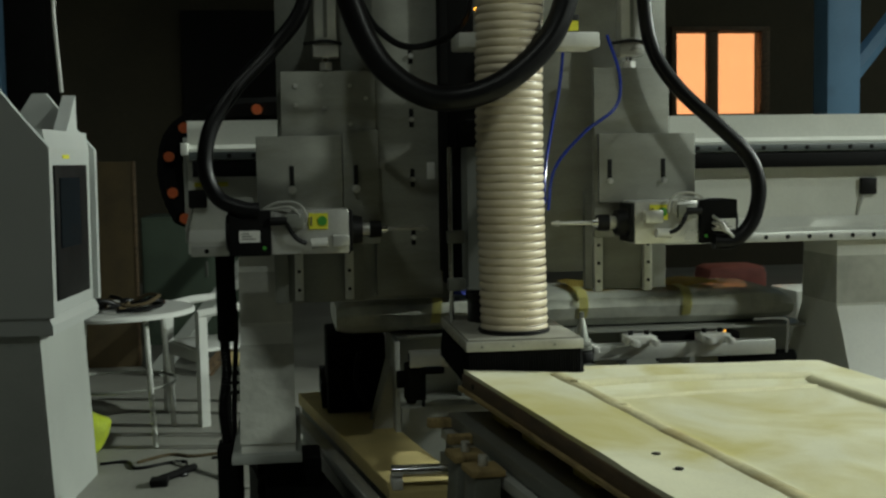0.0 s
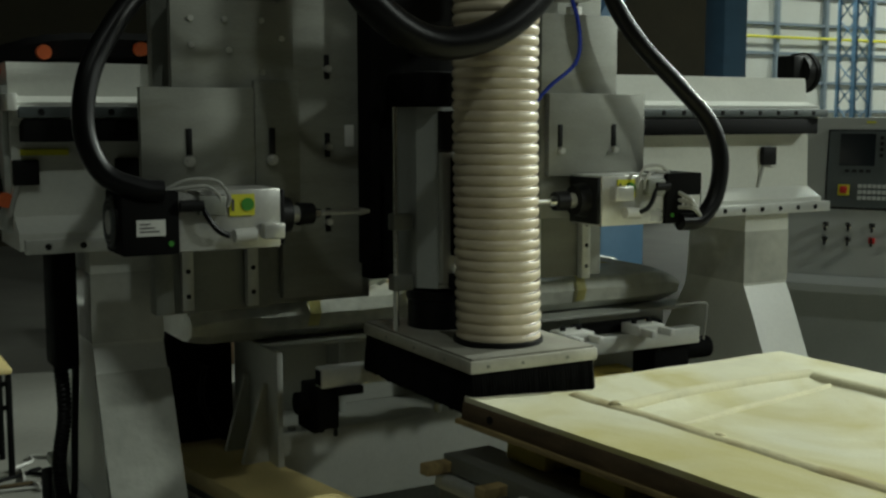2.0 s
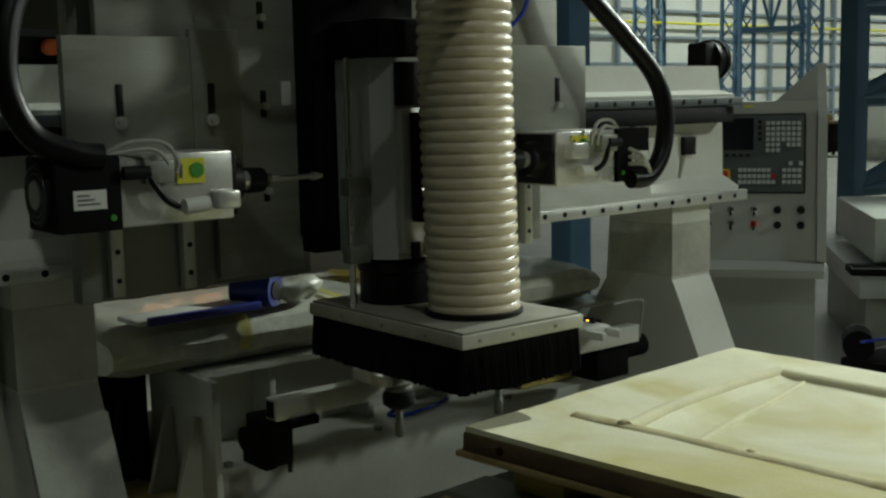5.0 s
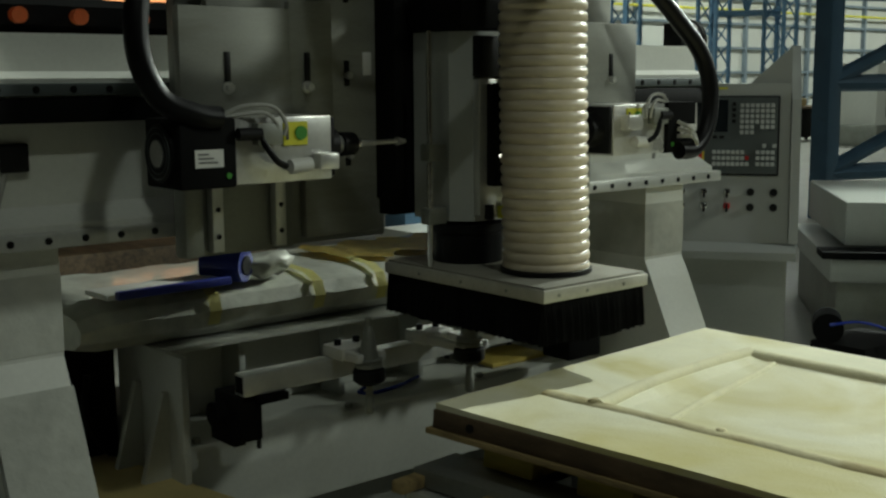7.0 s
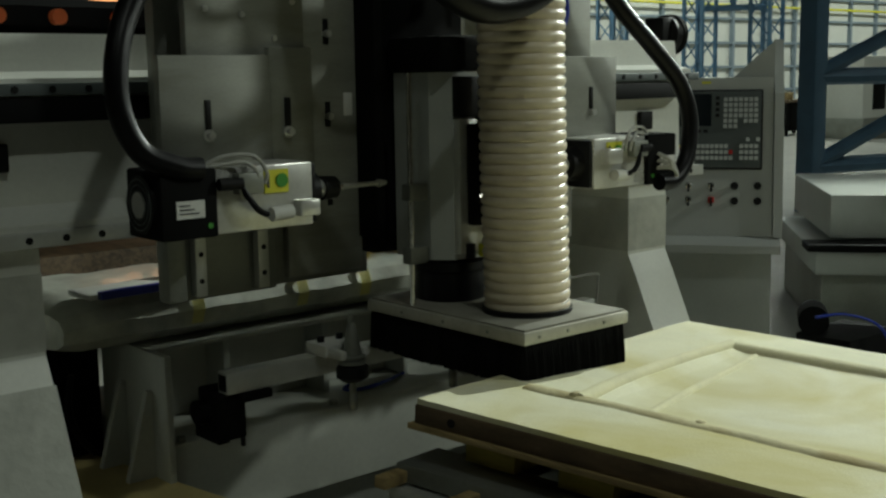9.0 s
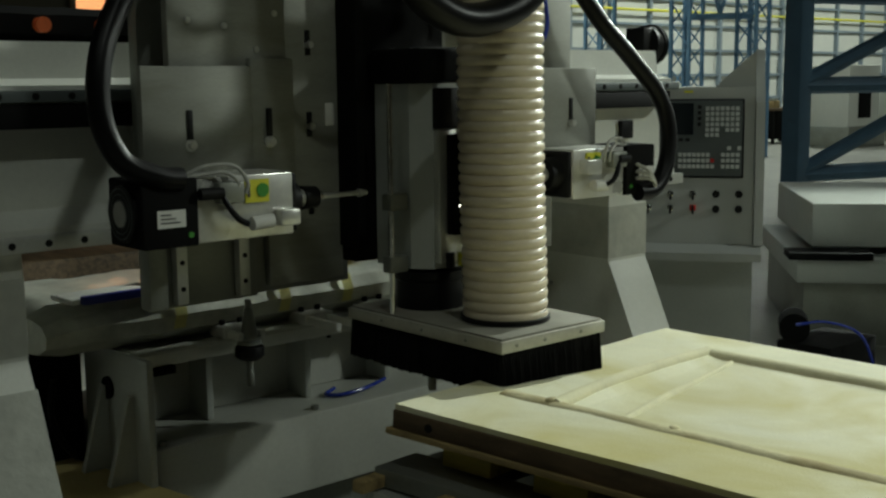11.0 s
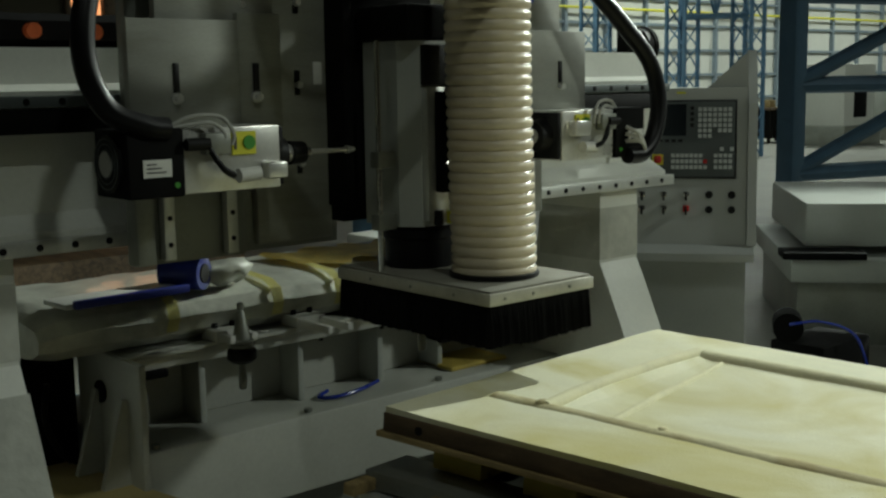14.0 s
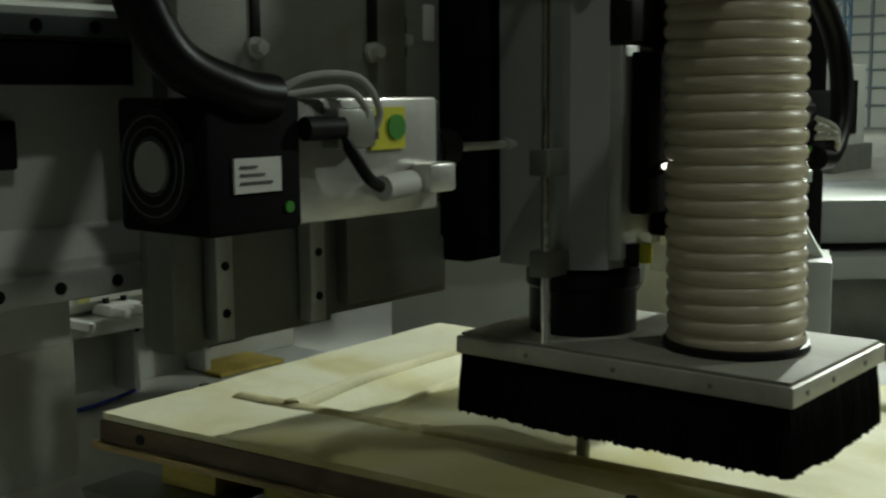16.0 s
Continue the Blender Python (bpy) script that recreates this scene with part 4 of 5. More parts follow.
part("valve", bx(0.84, 0.9, 3.5, 3.56, 1.83, 1.9, 0.004), "black", head)
part("valve_top", bx(0.845, 0.895, 3.495, 3.5, 1.85, 1.88), "yellow", head)
for pts in ([(0.88, 3.6, 1.9), (0.865, 3.62, 1.7), (0.84, 3.64, 1.55), (0.81, 3.6, 1.42), (0.79, 3.52, 1.32)], [(1.02, 3.62, 1.85), (1.055, 3.6, 1.72), (1.035, 3.58, 1.62), (0.93, 3.57, 1.54), (0.83, 3.55, 1.43), (0.8, 3.52, 1.3)]):
    part("air_line", tb(pts, 0.0055, 8), "blue_tube", head, "thin blue air line")
part("carriage", bx(0.1, 1.15, 3.832, 3.86, 1.2, 2.35, 0.004), "cast_grey", head)

# ---- work table and the moulded board on it ----
BT = pose(0.481, 3.203, 0.868) @ Matrix.Rotation(radians(10.6), 4, "Z") @ Matrix.Rotation(math.atan(0.046), 4, "Y") @ Matrix.Rotation(math.atan(0.038), 4, "X")
# board space: x across, -y towards the open hall, top at z 0
BW, BL = 1.19, 1.95
G0, G1, GF = 0.245, 1.0, 0.215


def bslab(*a):
    bm = bx(*a)
    bm.transform(BT)
    return bm


board = thing("moulded_board", tuple((BT @ Vector((BW / 2, -BL / 2, -0.045)))), "cream foam board with moulded frame lines on brown wooden edges", "board")
fieldm = bmesh.new()
nx, ny = 70, 110
gv = []
for i in range(nx + 1):
    col = []
    for j in range(ny + 1):
        x, y = BW * i / nx, -BL * j / ny
        z = 0.0022 * noise.noise((x * 5, y * 5, 0.3)) + 0.0008 * noise.noise((x * 30, y * 30, 0.9))
        inner = min(x - G0, G1 - x, -y - GF)
        if inner > 0:
            z -= 0.012 * min(1.0, inner / 0.05)
        col.append(fieldm.verts.new((x, y, z)))
    gv.append(col)
for i in range(nx):
    for j in range(ny):
        fieldm.faces.new((gv[i][j], gv[i][j + 1], gv[i + 1][j + 1], gv[i + 1][j]))
ext = bmesh.ops.extrude_face_region(fieldm, geom=fieldm.faces[:])
for v in [g for g in ext["geom"] if isinstance(g, bmesh.types.BMVert)]:
    v.co.z = -0.012
bmesh.ops.recalc_face_normals(fieldm, faces=fieldm.faces)
fieldm.transform(BT)
part("top_skin", fieldm, "foam", board)


def moulding(pts, r, name, material):
    bm = tb(pts, r, 40, 8)
    bm.transform(BT)
    return part(name, bm, material, board)


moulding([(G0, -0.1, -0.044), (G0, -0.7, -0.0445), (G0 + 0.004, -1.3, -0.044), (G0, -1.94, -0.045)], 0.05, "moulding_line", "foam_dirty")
moulding([(G1, -GF + 0.01, -0.044), (G1, -0.8, -0.0445), (G1, -1.94, -0.045)], 0.05, "moulding_line", "foam_ridge")
moulding([(G0 + 0.0, -GF - 0.01, -0.008), (0.45, -GF + 0.006, -0.006), (0.75, -GF + 0.008, -0.006), (G1, -GF, -0.008)], 0.018, "moulding_ridge", "foam_ridge")
moulding([(G0 + 0.02, -GF - 0.15, -0.018), (0.5, -GF - 0.125, -0.016), (0.8, -GF - 0.1, -0.016), (G1 - 0.03, -GF - 0.08, -0.018)], 0.011, "moulding_ridge", "foam_ridge")
for x, y, r in ((0.255, -0.49, 0.012), (G0 + 0.005, -GF, 0.016)):
    kb = bmesh.new()
    bmesh.ops.create_icosphere(kb, subdivisions=2, radius=r, matrix=BT @ Matrix.Translation((x, y, 0.002)) @ Matrix.Diagonal((1.3, 0.9, 0.6, 1)))
    part("knot", kb, "foam_dirty", board, "brown knot in the moulding")
for x, y in ((0.115, -0.91), (0.107, -1.02)):
    hb2 = cy((x, y, -0.0015), (x, y, 0.0032), 0.009, seg=14)
    hb2.transform(BT)
    part("bolt_hole", hb2, "black", board)
for a in ((0.0, 0.022, -BL, 0.0), (BW - 0.022, BW, -BL, 0.0)):
    part("side_edge", bslab(a[0] - 0.004, a[1], a[2], a[3] + 0.003, -0.05, -0.0125, 0.002), "brown_wood", board, "brown stained wooden edge")
for a in ((0.022, BW - 0.022, -0.022, 0.003), (0.022, BW - 0.022, -BL, -BL + 0.022)):
    part("end_edge", bslab(a[0], a[1], a[2], a[3], -0.05, -0.0125, 0.002), "brown_wood", board)
part("base_sheet", bslab(-0.012, BW + 0.01, -BL - 0.01, 0.014, -0.062, -0.0505, 0.001), "pale_wood", board, "thin plywood base sheet")
pb = cy((-0.006, -0.09, -0.032), (0.004, -0.09, -0.032), 0.009, seg=14)
pb.transform(BT)
part("edge_plug", pb, "black", board)

bear = []
for i, y in enumerate((-0.08, -0.3, -0.62, -0.98, -1.36, -1.75)):
    bear.append(solid("bearer", bslab(0.06, BW - 0.06, y - 0.12, y, -0.125, -0.0635, 0.003), "bearer_wood", "yellow brown wooden bearer under the board", "wooden bearer", group="bearers under the board"))
wt = thing("work_table", (1.1, 2.3, 0), "machine work table of stacked steel profiles on a dark frame", "work table")
for k, (z0, z1, ex, m_) in enumerate(((-0.165, -0.128, 0.035, "cast_grey"), (-0.2, -0.17, 0.055, "aluminium"), (-0.235, -0.205, 0.04, "cast_grey"), (-0.29, -0.24, 0.055, "steel_plate"))):
    part("profile", bslab(-ex, 0.10, -BL, 0.02, z0, z1, 0.003), m_, wt)
    part("profile", bslab(BW - 0.1, BW + ex, -BL, 0.02, z0, z1, 0.003), m_, wt)
for i in range(5):
    part("cross_profile", bslab(0.101, BW - 0.101, -0.12 - 0.42 * i, -0.04 - 0.42 * i, -0.2, -0.127, 0.003), "cast_grey", wt)
part("frame", bslab(0.02, BW - 0.02, -BL + 0.03, -0.06, -0.42, -0.292, 0.005), "matt_black", wt)
for x, y in ((0.62, 3.05), (1.6, 3.15), (0.85, 1.6), (1.75, 1.75)):
    part("leg", bx(x - 0.06, x + 0.06, y - 0.06, y + 0.06, 0.0, 0.47, 0.006), "cast_grey", wt)
for y in (0.02, -0.16):
    part("end_stub", bslab(-0.1, -0.03, y - 0.03, y, -0.165, -0.14, 0.003), "pale_wood", wt)
cl = thing("table_clamp", (0.5, 2.85, 0.5), "steel clamp pair at the table edge", "clamp")
for y in (-0.27, -0.40):
    part("jaw", bslab(-0.13, -0.06, y - 0.075, y, -0.33, -0.17, 0.005), "cast_grey", cl)
    part("pad", bslab(-0.14, -0.05, y - 0.08, y + 0.004, -0.168, -0.15, 0.004), "pale_wood", cl)
    part("screw", cy(BT @ Vector((-0.095, y - 0.03, -0.15)), BT @ Vector((-0.095, y - 0.03, -0.125)), 0.012), "bright_metal", cl)
bar = thing("round_bar", (0.41, 3.1, 0.5), "bright round bar in pale brackets on the guide way", "bar")
part("rod", cy((0.26, 3.11, 0.61), (0.5, 3.09, 0.61), 0.017), "chrome", bar)
part("bracket", bx(0.25, 0.5, 3.06, 3.16, 0.502, 0.565, 0.004), "yellow_ply", bar)
for x in (0.27, 0.46):
    part("saddle", bx(x - 0.01, x + 0.02, 3.07, 3.15, 0.566, 0.593, 0.003), "label", bar)
part("scale_strip", bx(0.3, 0.5, 3.03, 3.058, 0.502, 0.54, 0.002), "label", bar)


# ---- control consoles ----
def console(m, detail, label):
    """A floor console: local x across, -y is its face, z up. 0.78 wide."""
    t = thing("control_console", tuple(m.translation), label, "control console", "control consoles")
    W = 0.36

    def put(name, bm, material, parent, label="", soft=True):
        bm.transform(m)
        return part(name, bm, material, parent, label, soft)
    f0 = -0.17 if detail else -0.045
    put("pedestal", prism(bmesh.new(), [(f0 + 0.01, 0.0), (f0 + 0.05, 0.7), (0.34, 0.7), (0.34, 0.0)], "x", -W + 0.02, W - 0.02), "grey_paint", t, soft=False)
    lip = -0.26 if detail else -0.06
    put("ledge", prism(bmesh.new(), [(lip, 0.7), (lip, 0.735), (f0, 0.765), (0.34, 0.765), (0.34, 0.7)], "x", -W - 0.01, W + 0.01), "console_paint", t, soft=False)
    face = put("face", prism(bmesh.new(), [(f0, 0.766), (-0.05, 1.40), (-0.04, 1.47), (0.34, 1.47), (0.34, 0.766)], "x", -W + 0.022, W - 0.022), "console_paint", t, soft=False)
    for s in (-1, 1):
        put("side_cheek", prism(bmesh.new(), [(f0 - 0.025, 0.766), (-0.075, 1.40), (0.02, 1.50), (0.14, 1.64), (0.2, 1.64), (0.34, 1.45), (0.34, 0.766)], "x", s * W - 0.02, s * W + 0.02), "console_paint", t, soft=False)
    put("top_rise", prism(bmesh.new(), [(W - 0.022, 1.47), (W - 0.022, 1.63), (W - 0.06, 1.6), (W - 0.2, 1.471)], "y", 0.0, 0.06), "console_paint", t, soft=False)

    def onface(x0, x1, s0, s1, up, bev=0.0, base=0.0):
        """A box on the sloping face: s runs up the slope from its foot, up is the height above the face."""
        bm = bx(x0, x1, s0, s1, base, up, bev)
        a = math.atan2(0.64, -0.05 - f0)
        bm.transform(Matrix.Translation((0, f0, 0.766)) @ Matrix.Rotation(a, 4, "X"))
        return bm
    if not detail:
        dark = put("control_panel", onface(-0.25, 0.25, 0.05, 0.57, 0.012, 0.004), "black", t)
        put("screen", onface(-0.2, 0.1, 0.25, 0.52, 0.018, base=0.0125), "screen", dark)
        put("maker_plate", onface(-0.1, 0.0, 0.595, 0.61, 0.003), "yellow", t)
        return t
    put("control_panel", onface(-0.14, 0.29, 0.3, 0.66, 0.012, 0.004), "black", t)
    put("panel_sheet", onface(-0.132, 0.282, 0.308, 0.652, 0.015, base=0.012), "panel_grey", t)
    put("screen", onface(-0.085, 0.065, 0.495, 0.64, 0.018, base=0.0152), "screen", t)
    put("maker_plate", onface(0.02, 0.06, 0.69, 0.7, 0.003), "yellow", t)

    def key(x, q, material="key"):
        put("key", onface(x, x + 0.0165, q, q + 0.017, 0.022, base=0.0155), material, face)
    for r in range(6):
        for c in range(7):
            if (r == 4 and c == 3) or (r == 5 and c > 2):
                continue
            key(0.118 + c * 0.0222, 0.606 - 0.0242 * r)
    for c in (4, 6):
        key(0.128 + c * 0.0222, 0.425)
    for r in range(3):
        for c in range(7 if r == 0 else 8):
            key(0.0 + c * 0.0205, 0.395 - 0.0265 * r, "red" if r == 1 and c == 7 else "key")
        for c in range(4):
            key(0.19 + c * 0.0215, 0.395 - 0.0265 * r)
    for r in range(4):
        put("soft_key", onface(0.083, 0.099, 0.535 + 0.026 * r, 0.551 + 0.026 * r, 0.019, base=0.0155), "black", face)
    for c in range(4):
        put("soft_key", onface(-0.06 + 0.03 * c, -0.04 + 0.03 * c, 0.465, 0.478, 0.019, base=0.0155), "black", face)
    put("stop_ring", onface(-0.085, -0.035, 0.36, 0.41, 0.018, 0.004, 0.0152), "yellow", face)
    put("stop_button", onface(-0.077, -0.043, 0.368, 0.402, 0.034, 0.008, 0.018), "red", face, "red stop button")
    for c, x in enumerate((-0.128, -0.03, 0.07)):
        for k, q in enumerate((0.226, 0.162)):
            w = put("switch", onface(x - 0.014, x + 0.014, q - 0.014, q + 0.014, 0.02, 0.005), "chrome" if not (c == 2 and k == 1) else "red", t)
            put("lever", onface(x - 0.005, x + 0.005, q - 0.03, q + 0.01, 0.034, 0.003, 0.02), "black", w)
    for x in (0.172, 0.272):
        for q in (0.226, 0.158):
            bm = cy((x, q, 0), (x, q, 0.012), 0.017, seg=18)
            bm.transform(Matrix.Translation((0, f0, 0.766)) @ Matrix.Rotation(math.atan2(0.64, -0.05 - f0), 4, "X"))
            put("round_switch", bm, "black", t)
    return t


console(pose(3.45, 4.74, 0, 0, 0, -54.5), True, "grey control console with dark key panel and switches")
console(pose(-1.0, 5.25, 0, 0, 0, 85) @ Matrix.Diagonal((1, 1, 1.1, 1)), False, "pale grey control console seen from its side")

solid("hanging_cable", tb([(-0.98, 5.3, 1.79), (-1.0, 5.3, 2.2), (-0.97, 5.3, 2.6), (-1.0, 5.3, 4.0), (-0.99, 5.3, 8.5)], 0.009, 8), "cable_grey", "grey cable hanging from the roof to the console", "cable")

# ---- sitting corner behind the machine ----
tbl = thing("round_table", (-0.95, 6.35, 0), "white round garden table on thin metal legs", "table")
part("tabletop", lathe(bmesh.new(), (-0.95, 6.35), [(0.0001, 0.70), (0.42, 0.70), (0.43, 0.69), (0.43, 0.675), (0.4, 0.67), (0.0001, 0.67)], 40, cap=False), "chair", tbl)
for a in (40, 130, 220, 310):
    c, s = math.cos(radians(a)), math.sin(radians(a))
    part("leg", cy((-0.95 + 0.3 * c, 6.35 + 0.3 * s, 0.67), (-0.95 + 0.36 * c, 6.35 + 0.36 * s, 0.0), 0.015, seg=10), "aluminium", tbl)
part("ring_brace", tb([(-0.95 + 0.32 * math.cos(radians(a)), 6.35 + 0.32 * math.sin(radians(a)), 0.3) for a in range(0, 361, 20)], 0.009, 8, 3), "cast_grey", tbl)
random.seed(9)
pile = thing("cable_pile", (-0.9, 6.3, 0.7), "tangle of dark cables and gloves on the table", "cables")
for k in range(9):
    cx, cyy, r = -0.95 + random.uniform(-0.2, 0.25), 6.3 + random.uniform(-0.15, 0.15), random.uniform(0.07, 0.16)
    ph = random.random() * 6
    part("cable", tb([(cx + r * math.cos(ph + a), cyy + r * 0.8 * math.sin(ph + a), 0.715 + 0.02 * random.random() + (0.06 * random.random() if k > 6 else 0)) for a in [0.7 * j for j in range(9)]], random.uniform(0.008, 0.016), 8, 6), random.choice(["rubber", "rubber", "matt_black", "brown_cloth"]), pile)
lb = bmesh.new()
bmesh.ops.create_icosphere(lb, subdivisions=3, radius=0.12, matrix=Matrix.Translation((-1.1, 6.3, 0.80)) @ Matrix.Diagonal((0.7, 0.6, 0.9, 1)))
for v in lb.verts:
    v.co += (v.co - Vector((-1.1, 6.3, 0.8))) * 0.5 * noise.noise(v.co * 9)
    v.co.z = max(v.co.z, 0.702)
part("cloth", lb, "matt_black", pile)


def garden_chair(m, label):
    t = thing("plastic_chair", tuple(m.translation), label, "chair")

    def put(name, bm):
        bm.transform(m)
        return part(name, bm, "chair", t)
    put("seat", bx(-0.24, 0.24, -0.22, 0.22, 0.41, 0.435, 0.012))
    put("front_apron", bx(-0.23, 0.23, -0.232, -0.215, 0.35, 0.42, 0.005))
    for sx in (-1, 1):
        put("leg", prism(bmesh.new(), [(sx * 0.25 - 0.03, 0.0), (sx * 0.25 + 0.03, 0.0), (sx * 0.24 + 0.03, 0.63), (sx * 0.24 - 0.02, 0.63)], "y", -0.25, -0.2))
        put("leg", prism(bmesh.new(), [(sx * 0.24 - 0.03, 0.0), (sx * 0.24 + 0.03, 0.0), (sx * 0.22 + 0.03, 0.42), (sx * 0.22 - 0.03, 0.42)], "y", 0.22, 0.27))
        put("armrest", tb([(sx * 0.25, -0.25, 0.63), (sx * 0.27, -0.05, 0.655), (sx * 0.26, 0.14, 0.67), (sx * 0.21, 0.26, 0.76)], 0.026, 8))
    bk = bmesh.new()
    rows = []
    for j in range(9):
        z = 0.42 + 0.40 * j / 8
        row = []
        for i in range(13):
            u = -1 + 2 * i / 12
            row.append(bk.verts.new((u * 0.22 * (1 - 0.1 * (j / 8) ** 3), 0.2 + 0.1 * (j / 8) + 0.05 * (1 - u * u), z - 0.05 * u * u * (j / 8))))
        rows.append(row)
    for j in range(8):
        for i in range(12):
            if i % 3 == 1 and 1 <= j <= 5:
                continue
            bk.faces.new((rows[j][i], rows[j][i + 1], rows[j + 1][i + 1], rows[j + 1][i]))
    bmesh.ops.solidify(bk, geom=bk.faces[:], thickness=0.012)
    put("backrest", bk)
    return t


garden_chair(pose(-0.42, 6.85, 0, 0, 0, -62), "white moulded plastic garden chair with armrests")
st = thing("stool", (-0.2, 6.1, 0), "small stool with a pale yellow seat and black frame", "stool")
part("seat", bx(-0.36, -0.06, 5.96, 6.26, 0.43, 0.455, 0.006), "yellow_ply", st)
for x in (-0.345, -0.075):
    for y in (5.975, 6.245):
        part("leg", bx(x - 0.012, x + 0.012, y - 0.012, y + 0.012, 0, 0.43, 0.002), "matt_black", st)
for z in (0.28, 0.38):
    for y in (5.975, 6.245):
        part("rung", bx(-0.345, -0.075, y - 0.008, y + 0.008, z, z + 0.02, 0.002), "matt_black", st)
random.seed(21)
for k in range(6):
    x, y = -0.95 + 0.18 * k, 5.7 + 0.25 * random.random()
    pts = [(x, y, 0.008)]
    for j in range(6):
        x, y = x + random.uniform(-0.08, 0.22), y + random.uniform(-0.22, 0.16)
        pts.append((x, y, 0.008))
    solid("floor_cable", tb(pts, 0.008, 6, 6), random.choice(["rubber", "cable_grey", "brown_cloth", "matt_black"]), "loose cable lying on the concrete floor", "cable", group="cables on the floor")
tool = thing("floor_tool", (-0.55, 5.45, 0), "dark hand tool lying on the floor", "tool")
part("shaft", cy((-0.62, 5.35, 0.02), (-0.48, 5.55, 0.02), 0.018), "matt_black", tool)
part("jaw", bx(-0.66, -0.58, 5.28, 5.36, 0.002, 0.035, 0.006), "matt_black", tool)
bag = bmesh.new()
bmesh.ops.create_icosphere(bag, subdivisions=3, radius=0.11, matrix=Matrix.Translation((-1.05, 6.0, 0.1)) @ Matrix.Diagonal((0.9, 0.7, 1.05, 1)))
for v in bag.verts:
    v.co += Vector((1, 1, 0.6)) * 0.05 * noise.noise(v.co * 13)
    v.co.z = max(v.co.z, 0.0)
solid("lime_vest", bag, "lime", "crumpled lime green work vest on the floor", "vest")
cs = thing("card_screen", (-1.36, 8.62, 0), "brown cardboard sheet leaning by the wall", "sheet")
part("sheet", bx(-1.6, -1.12, 8.6, 8.64, 0.0, 1.5, 0.004), "brown_cloth", cs)
part("edge_strip", bx(-1.12, -1.1, 8.595, 8.645, 0.0, 1.5, 0.003), "brown_wood", cs)
gc = thing("green_cabinet", (-0.6, 10.0, 0), "dull green cabinet by the wall", "cabinet")
part("body", bx(-1.2, 0.0, 9.62, 10.4, 0, 1.05, 0.01), "green_board", gc)
for x in (-1.19, -0.595):
    door = part("door", bx(x, x + 0.585, 9.6, 9.619, 0.08, 1.02, 0.004), "green_board", gc)
    part("handle", bx(x + 0.5, x + 0.52, 9.585, 9.6, 0.55, 0.68, 0.003), "cast_grey", door)
lad = thing("plank_stack", (-0.4, 8.4, 0), "grey planks leaning behind the sitting corner", "planks")
part("plank", cy((-0.95, 8.2, 0.02), (0.1, 8.6, 1.25), 0.06, seg=4), "grey_paint", lad)
part("plank", cy((-0.6, 8.1, 0.02), (0.3, 8.7, 1.0), 0.05, seg=4), "brown_wood", lad)
solid("pink_sack", bx(4.2, 4.85, 11.2, 11.7, 0.0, 0.36, 0.09), "pink", "pink plastic sack behind the machine", "sack")
solid("crate", bx(1.2, 2.9, 7.6, 8.3, 0.0, 0.55, 0.02), "brown_wood", "brown wooden crate behind the machine", "crate")
solid("grey_cabinet", bx(2.75, 3.05, 6.0, 6.35, 0.0, 0.72, 0.015), "white_paint", "white metal cabinet behind the machine", "cabinet")
solid("blue_cabinet", bx(3.6, 3.95, 6.9, 7.25, 0.0, 0.95, 0.02), "blue_steel", "blue steel cabinet behind the machine", "cabinet")

# ---- covered machine and far machines ----
cm = thing("covered_machine", (6.6, 5.2, 0), "long grey covered machine bed in the hall", "machine")
mm = pose(5.08, 5.1, 0, 0, 0, -50)
for a, m_, nm in (((0.0, 3.4, -0.3, 1.2, 0.0, 0.36, 0.01), "cast_grey", "base"), ((-0.05, 3.45, -0.38, 1.25, 0.37, 0.5, 0.01), "grey_paint", "table"), ((0.05, 3.4, -0.2, 1.2, 0.55, 0.8, 0.015), "grey_paint", "cover"), ((-0.1, 0.35, -0.42, -0.2, 0.505, 0.545, 0.004), "matt_black", "slide")):
    b_ = bx(*a)
    b_.transform(mm)
    part(nm, b_, m_, cm)
motor = thing("floor_motor", (4.27, 4.54, 0), "black motor with blue hose on the floor", "motor")
part("housing", cy((4.1, 4.5, 0.27), (4.25, 4.6, 0.27), 0.075), "matt_black", motor)
part("foot", bx(4.1, 4.55, 4.3, 4.6, 0, 0.2, 0.01), "matt_black", motor)
part("blue_hose", tb([(3.98, 4.42, 0.32), (4.1, 4.32, 0.33), (4.25, 4.22, 0.25), (4.35, 4.18, 0.012)], 0.007, 8), "blue_tube", motor)
RB = pose(4.98, 3.97, 0, 0, 0, -66.6)
rb = thing("milling_column", (4.98, 3.97, 0), "pale machine pedestal with leaning column and dark tower", "machine")


def at_rb(name, bm, material, label=""):
    bm.transform(RB)
    return part(name, bm, material, rb, label)


at_rb("foot", bx(-0.22, 0.28, -0.1, 0.3, 0.0, 0.12, 0.01), "matt_black")
at_rb("base_box", bx(-0.27, 0.1, -0.15, 0.35, 0.121, 0.56, 0.01), "wall_white")
at_rb("base_box", bx(0.105, 0.3, -0.13, 0.35, 0.121, 0.565, 0.01), "grey_paint")
at_rb("column", prism(bmesh.new(), [(-0.26, 0.566), (0.14, 0.566), (0.06, 0.8), (0.04, 1.02), (-0.17, 1.02), (-0.17, 0.82)], "y", 0.0, 0.3), "grey_paint")
at_rb("head", bx(-0.19, 0.05, -0.06, 0.32, 1.021, 1.46, 0.05), "grey_paint")
at_rb("cap", cy((-0.07, -0.04, 1.44), (-0.07, 0.3, 1.44), 0.1), "grey_paint")
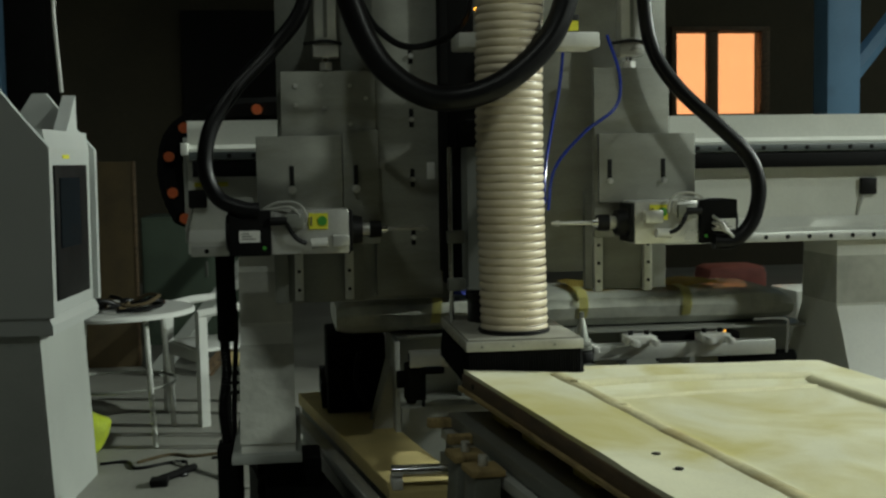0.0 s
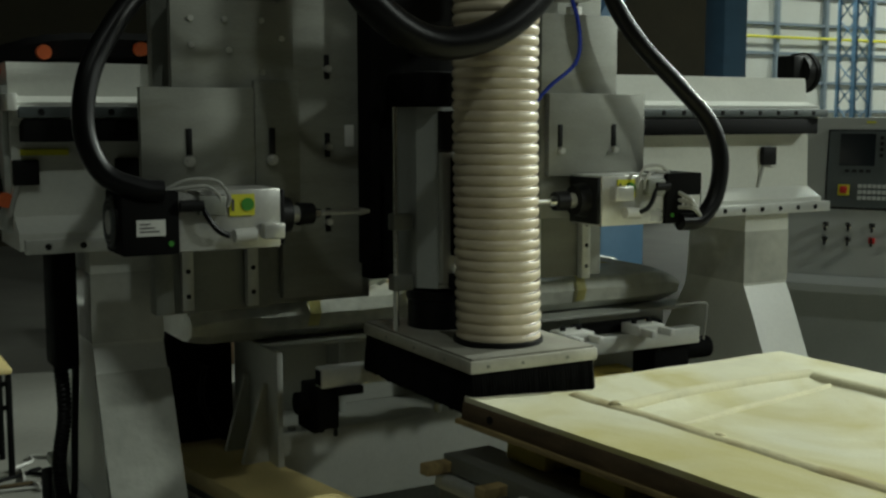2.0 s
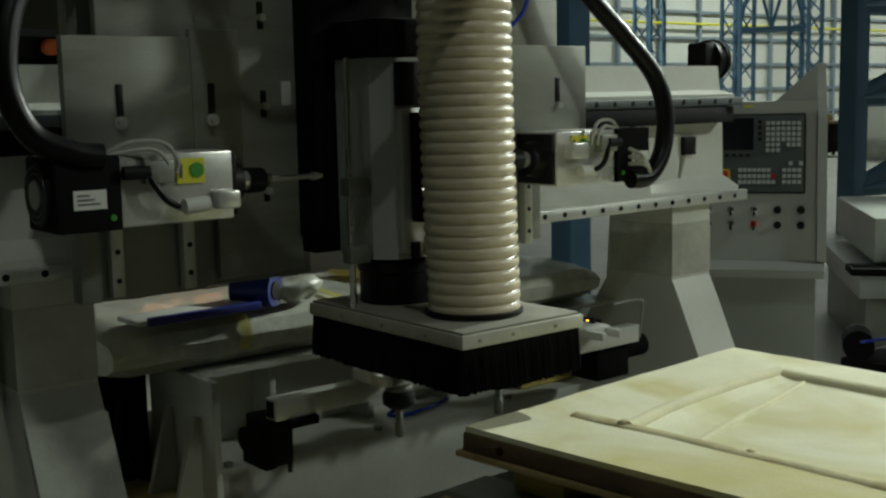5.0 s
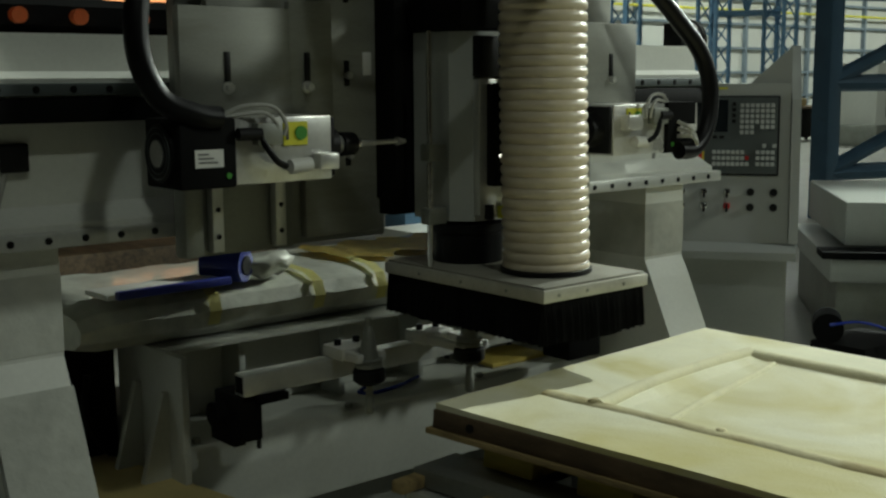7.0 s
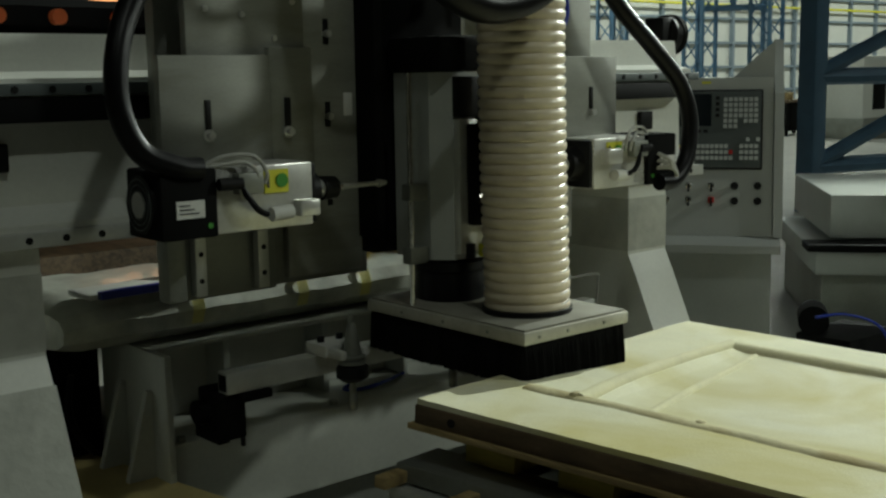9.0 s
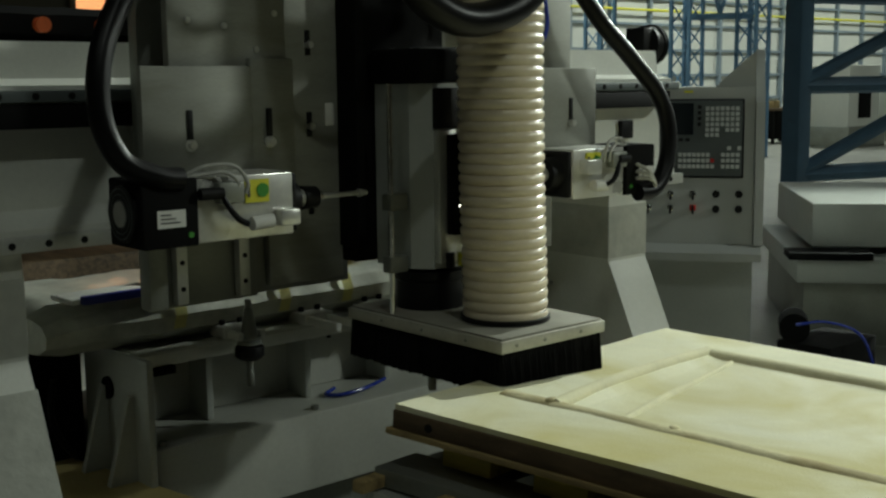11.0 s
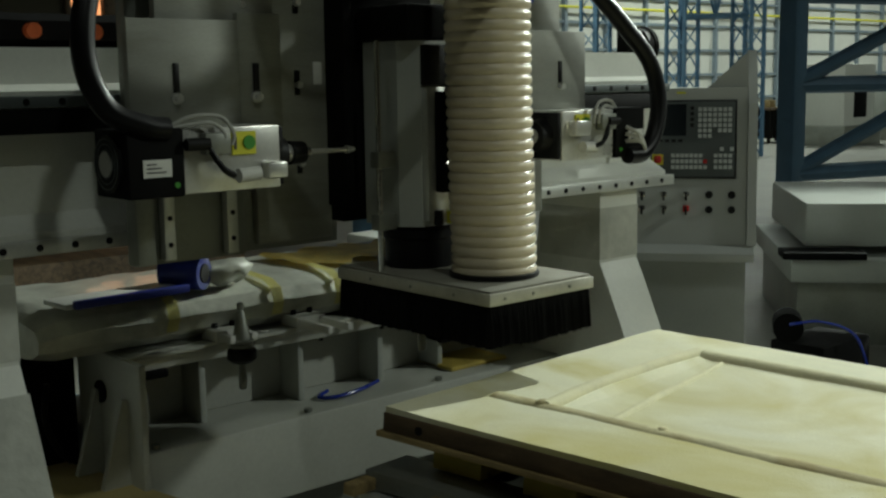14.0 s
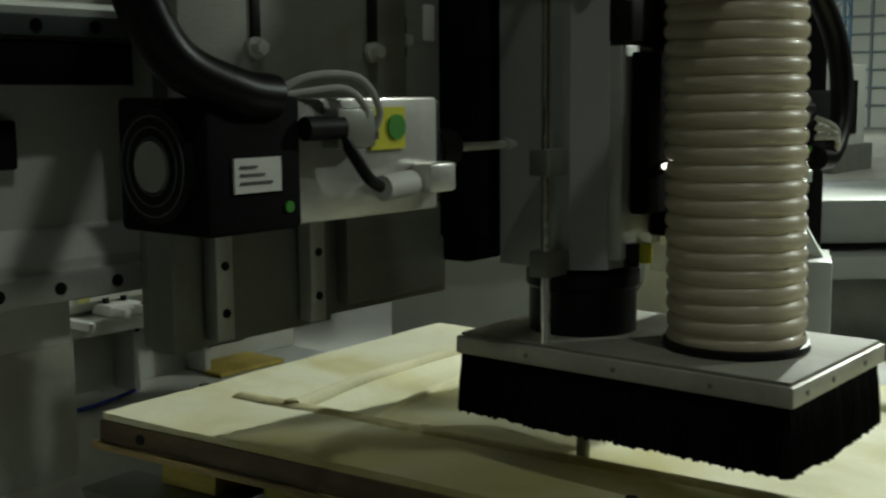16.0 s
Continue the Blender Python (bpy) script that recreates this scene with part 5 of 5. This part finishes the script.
at_rb("conduit", tb([(-0.02, -0.08, 1.05), (-0.05, -0.1, 0.8), (-0.06, -0.18, 0.5), (-0.07, -0.18, 0.2), (-0.06, -0.18, 0.013)], 0.022, 10, 12, 0.1), "matt_black")
at_rb("joint", cy((-0.0, -0.08, 0.98), (-0.0, 0.0, 0.98), 0.06), "matt_black")
at_rb("arm", prism(bmesh.new(), [(0.1, 0.8), (0.13, 0.8), (0.26, 0.57), (0.2, 0.57)], "y", 0.0, 0.2), "wall_white")
at_rb("dark_cabinet", bx(-0.26, 0.055, 0.42, 0.7, 1.2, 3.0, 0.01), "matt_black")
at_rb("dark_tower", bx(0.06, 0.26, 0.4, 0.7, 0.0, 3.0, 0.01), "matt_black")
for i, (x, y, w, h, m_) in enumerate(((22.6, 14.7, 1.3, 1.75, "wall_white"), (25.5, 14.6, 1.4, 1.5, "grey_paint"), (20.0, 9.6, 1.6, 1.9, "wall_white"), (8.3, 2.3, 1.0, 1.1, "grey_paint"), (9.5, 1.0, 0.8, 2.0, "matt_black"))):
    t = thing("distant_machine", (x, y, 0), "machine standing far off in the hall", "machine", "machines in the hall")
    part("body", bx(x - w / 2, x + w / 2, y - 0.5, y + 0.5, 0, h, 0.03), m_, t)
    part("door", bx(x - w * 0.2, x + w * 0.2, y - 0.52, y - 0.5, h * 0.35, h * 0.85, 0.005), "matt_black", t)
    part("plinth", bx(x - w * 0.6, x + w * 0.6, y - 0.6, y + 0.6, 0, h * 0.25, 0.02), "cast_grey", t)
bench = thing("workbench", (22.6, 16.4, 0), "brown workbench with small parts in the far bay", "workbench")
part("top", bx(22.1, 23.3, 16.1, 16.7, 0.75, 0.8), "brown_wood", bench)
for x in (22.15, 23.25):
    for y in (16.15, 16.65):
        part("leg", bx(x - 0.03, x + 0.03, y - 0.03, y + 0.03, 0, 0.75), "matt_black", bench)
part("drawer_block", bx(22.3, 22.8, 16.15, 16.65, 0.1, 0.74, 0.01), "matt_black", bench)
box_a = solid("parts_box", bx(22.4, 22.65, 16.3, 16.5, 0.801, 0.97, 0.01), "pale_wood", "pale box on the far workbench", "box")


# ---- what moves ----
HEAD = [  # seconds, along the beam, along the ways, up
    (0.0, 0, 0, 0), (3.0, 0, 0, 0), (3.5, -0.004, 0, 0.025), (5.0, -0.024, 0, 0.108), (5.5, -0.024, 0, 0.113), (6.0, -0.022, 0, 0.113), (6.5, 0.165, 0, 0.113), (6.9, 0.278, 0, 0.113), (7.0, 0.281, 0, 0.113), (7.4, 0.281, 0, 0.111), (7.5, 0.281, 0, 0.106),
    (8.0, 0.281, 0, 0.073), (8.5, 0.28, 0, 0.041), (9.0, 0.28, 0, 0.01), (9.3, 0.28, 0, 0.0), (9.6, 0.28, 0, 0.0), (10.2, 0.28, 0, 0.004), (11.5, 0.279, 0, 0.005), (13.0, 0.279, 0, 0.005), (13.5, 0.279, 0.003, 0.06), (13.9, 0.278, 0.003, 0.112), (14.0, 0.277, 0.003, 0.115),
    (14.3, 0.277, -0.01, 0.115), (14.5, 0.277, -0.09, 0.113), (15.0, 0.273, -0.469, 0.1), (15.5, 0.272, -0.857, 0.092), (16.0, 0.266, -1.092, 0.082)]
RACK = [(0.0, 0.0), (9.4, 0.0), (9.7, 0.0), (10.9, 0.373), (11.2, 0.38), (16.0, 0.38)]


def motions():
    hb = BASE[head]
    walk(head, [(t, pose(hb.x + x, hb.y + y, hb.z + z)) for t, x, y, z in HEAD])
    gb = BASE[gantry]
    walk(gantry, [(t, pose(gb.x + 0.16 * max(0.0, -y - 0.2) / 0.89, gb.y + y, gb.z)) for t, x, y, z in HEAD])
    rb_, ta, tb_ = BASE[rack], BASE[tool_a], BASE[tool_b]
    walk(rack, [(t, pose(rb_.x, rb_.y + d, rb_.z)) for t, d in RACK])
    walk(tool_a, [(t, pose(ta.x, ta.y + d, ta.z)) for t, d in RACK])
    rows = [(0.0, 0, 0, 0), (9.4, 0, 0, 0)] + [(t, x - 0.28, y, z - 0.0) for t, x, y, z in HEAD if t > 9.5]
    walk(tool_b, [(t, pose(tb_.x + x, tb_.y + y, tb_.z + z)) for t, x, y, z in rows])


motions()
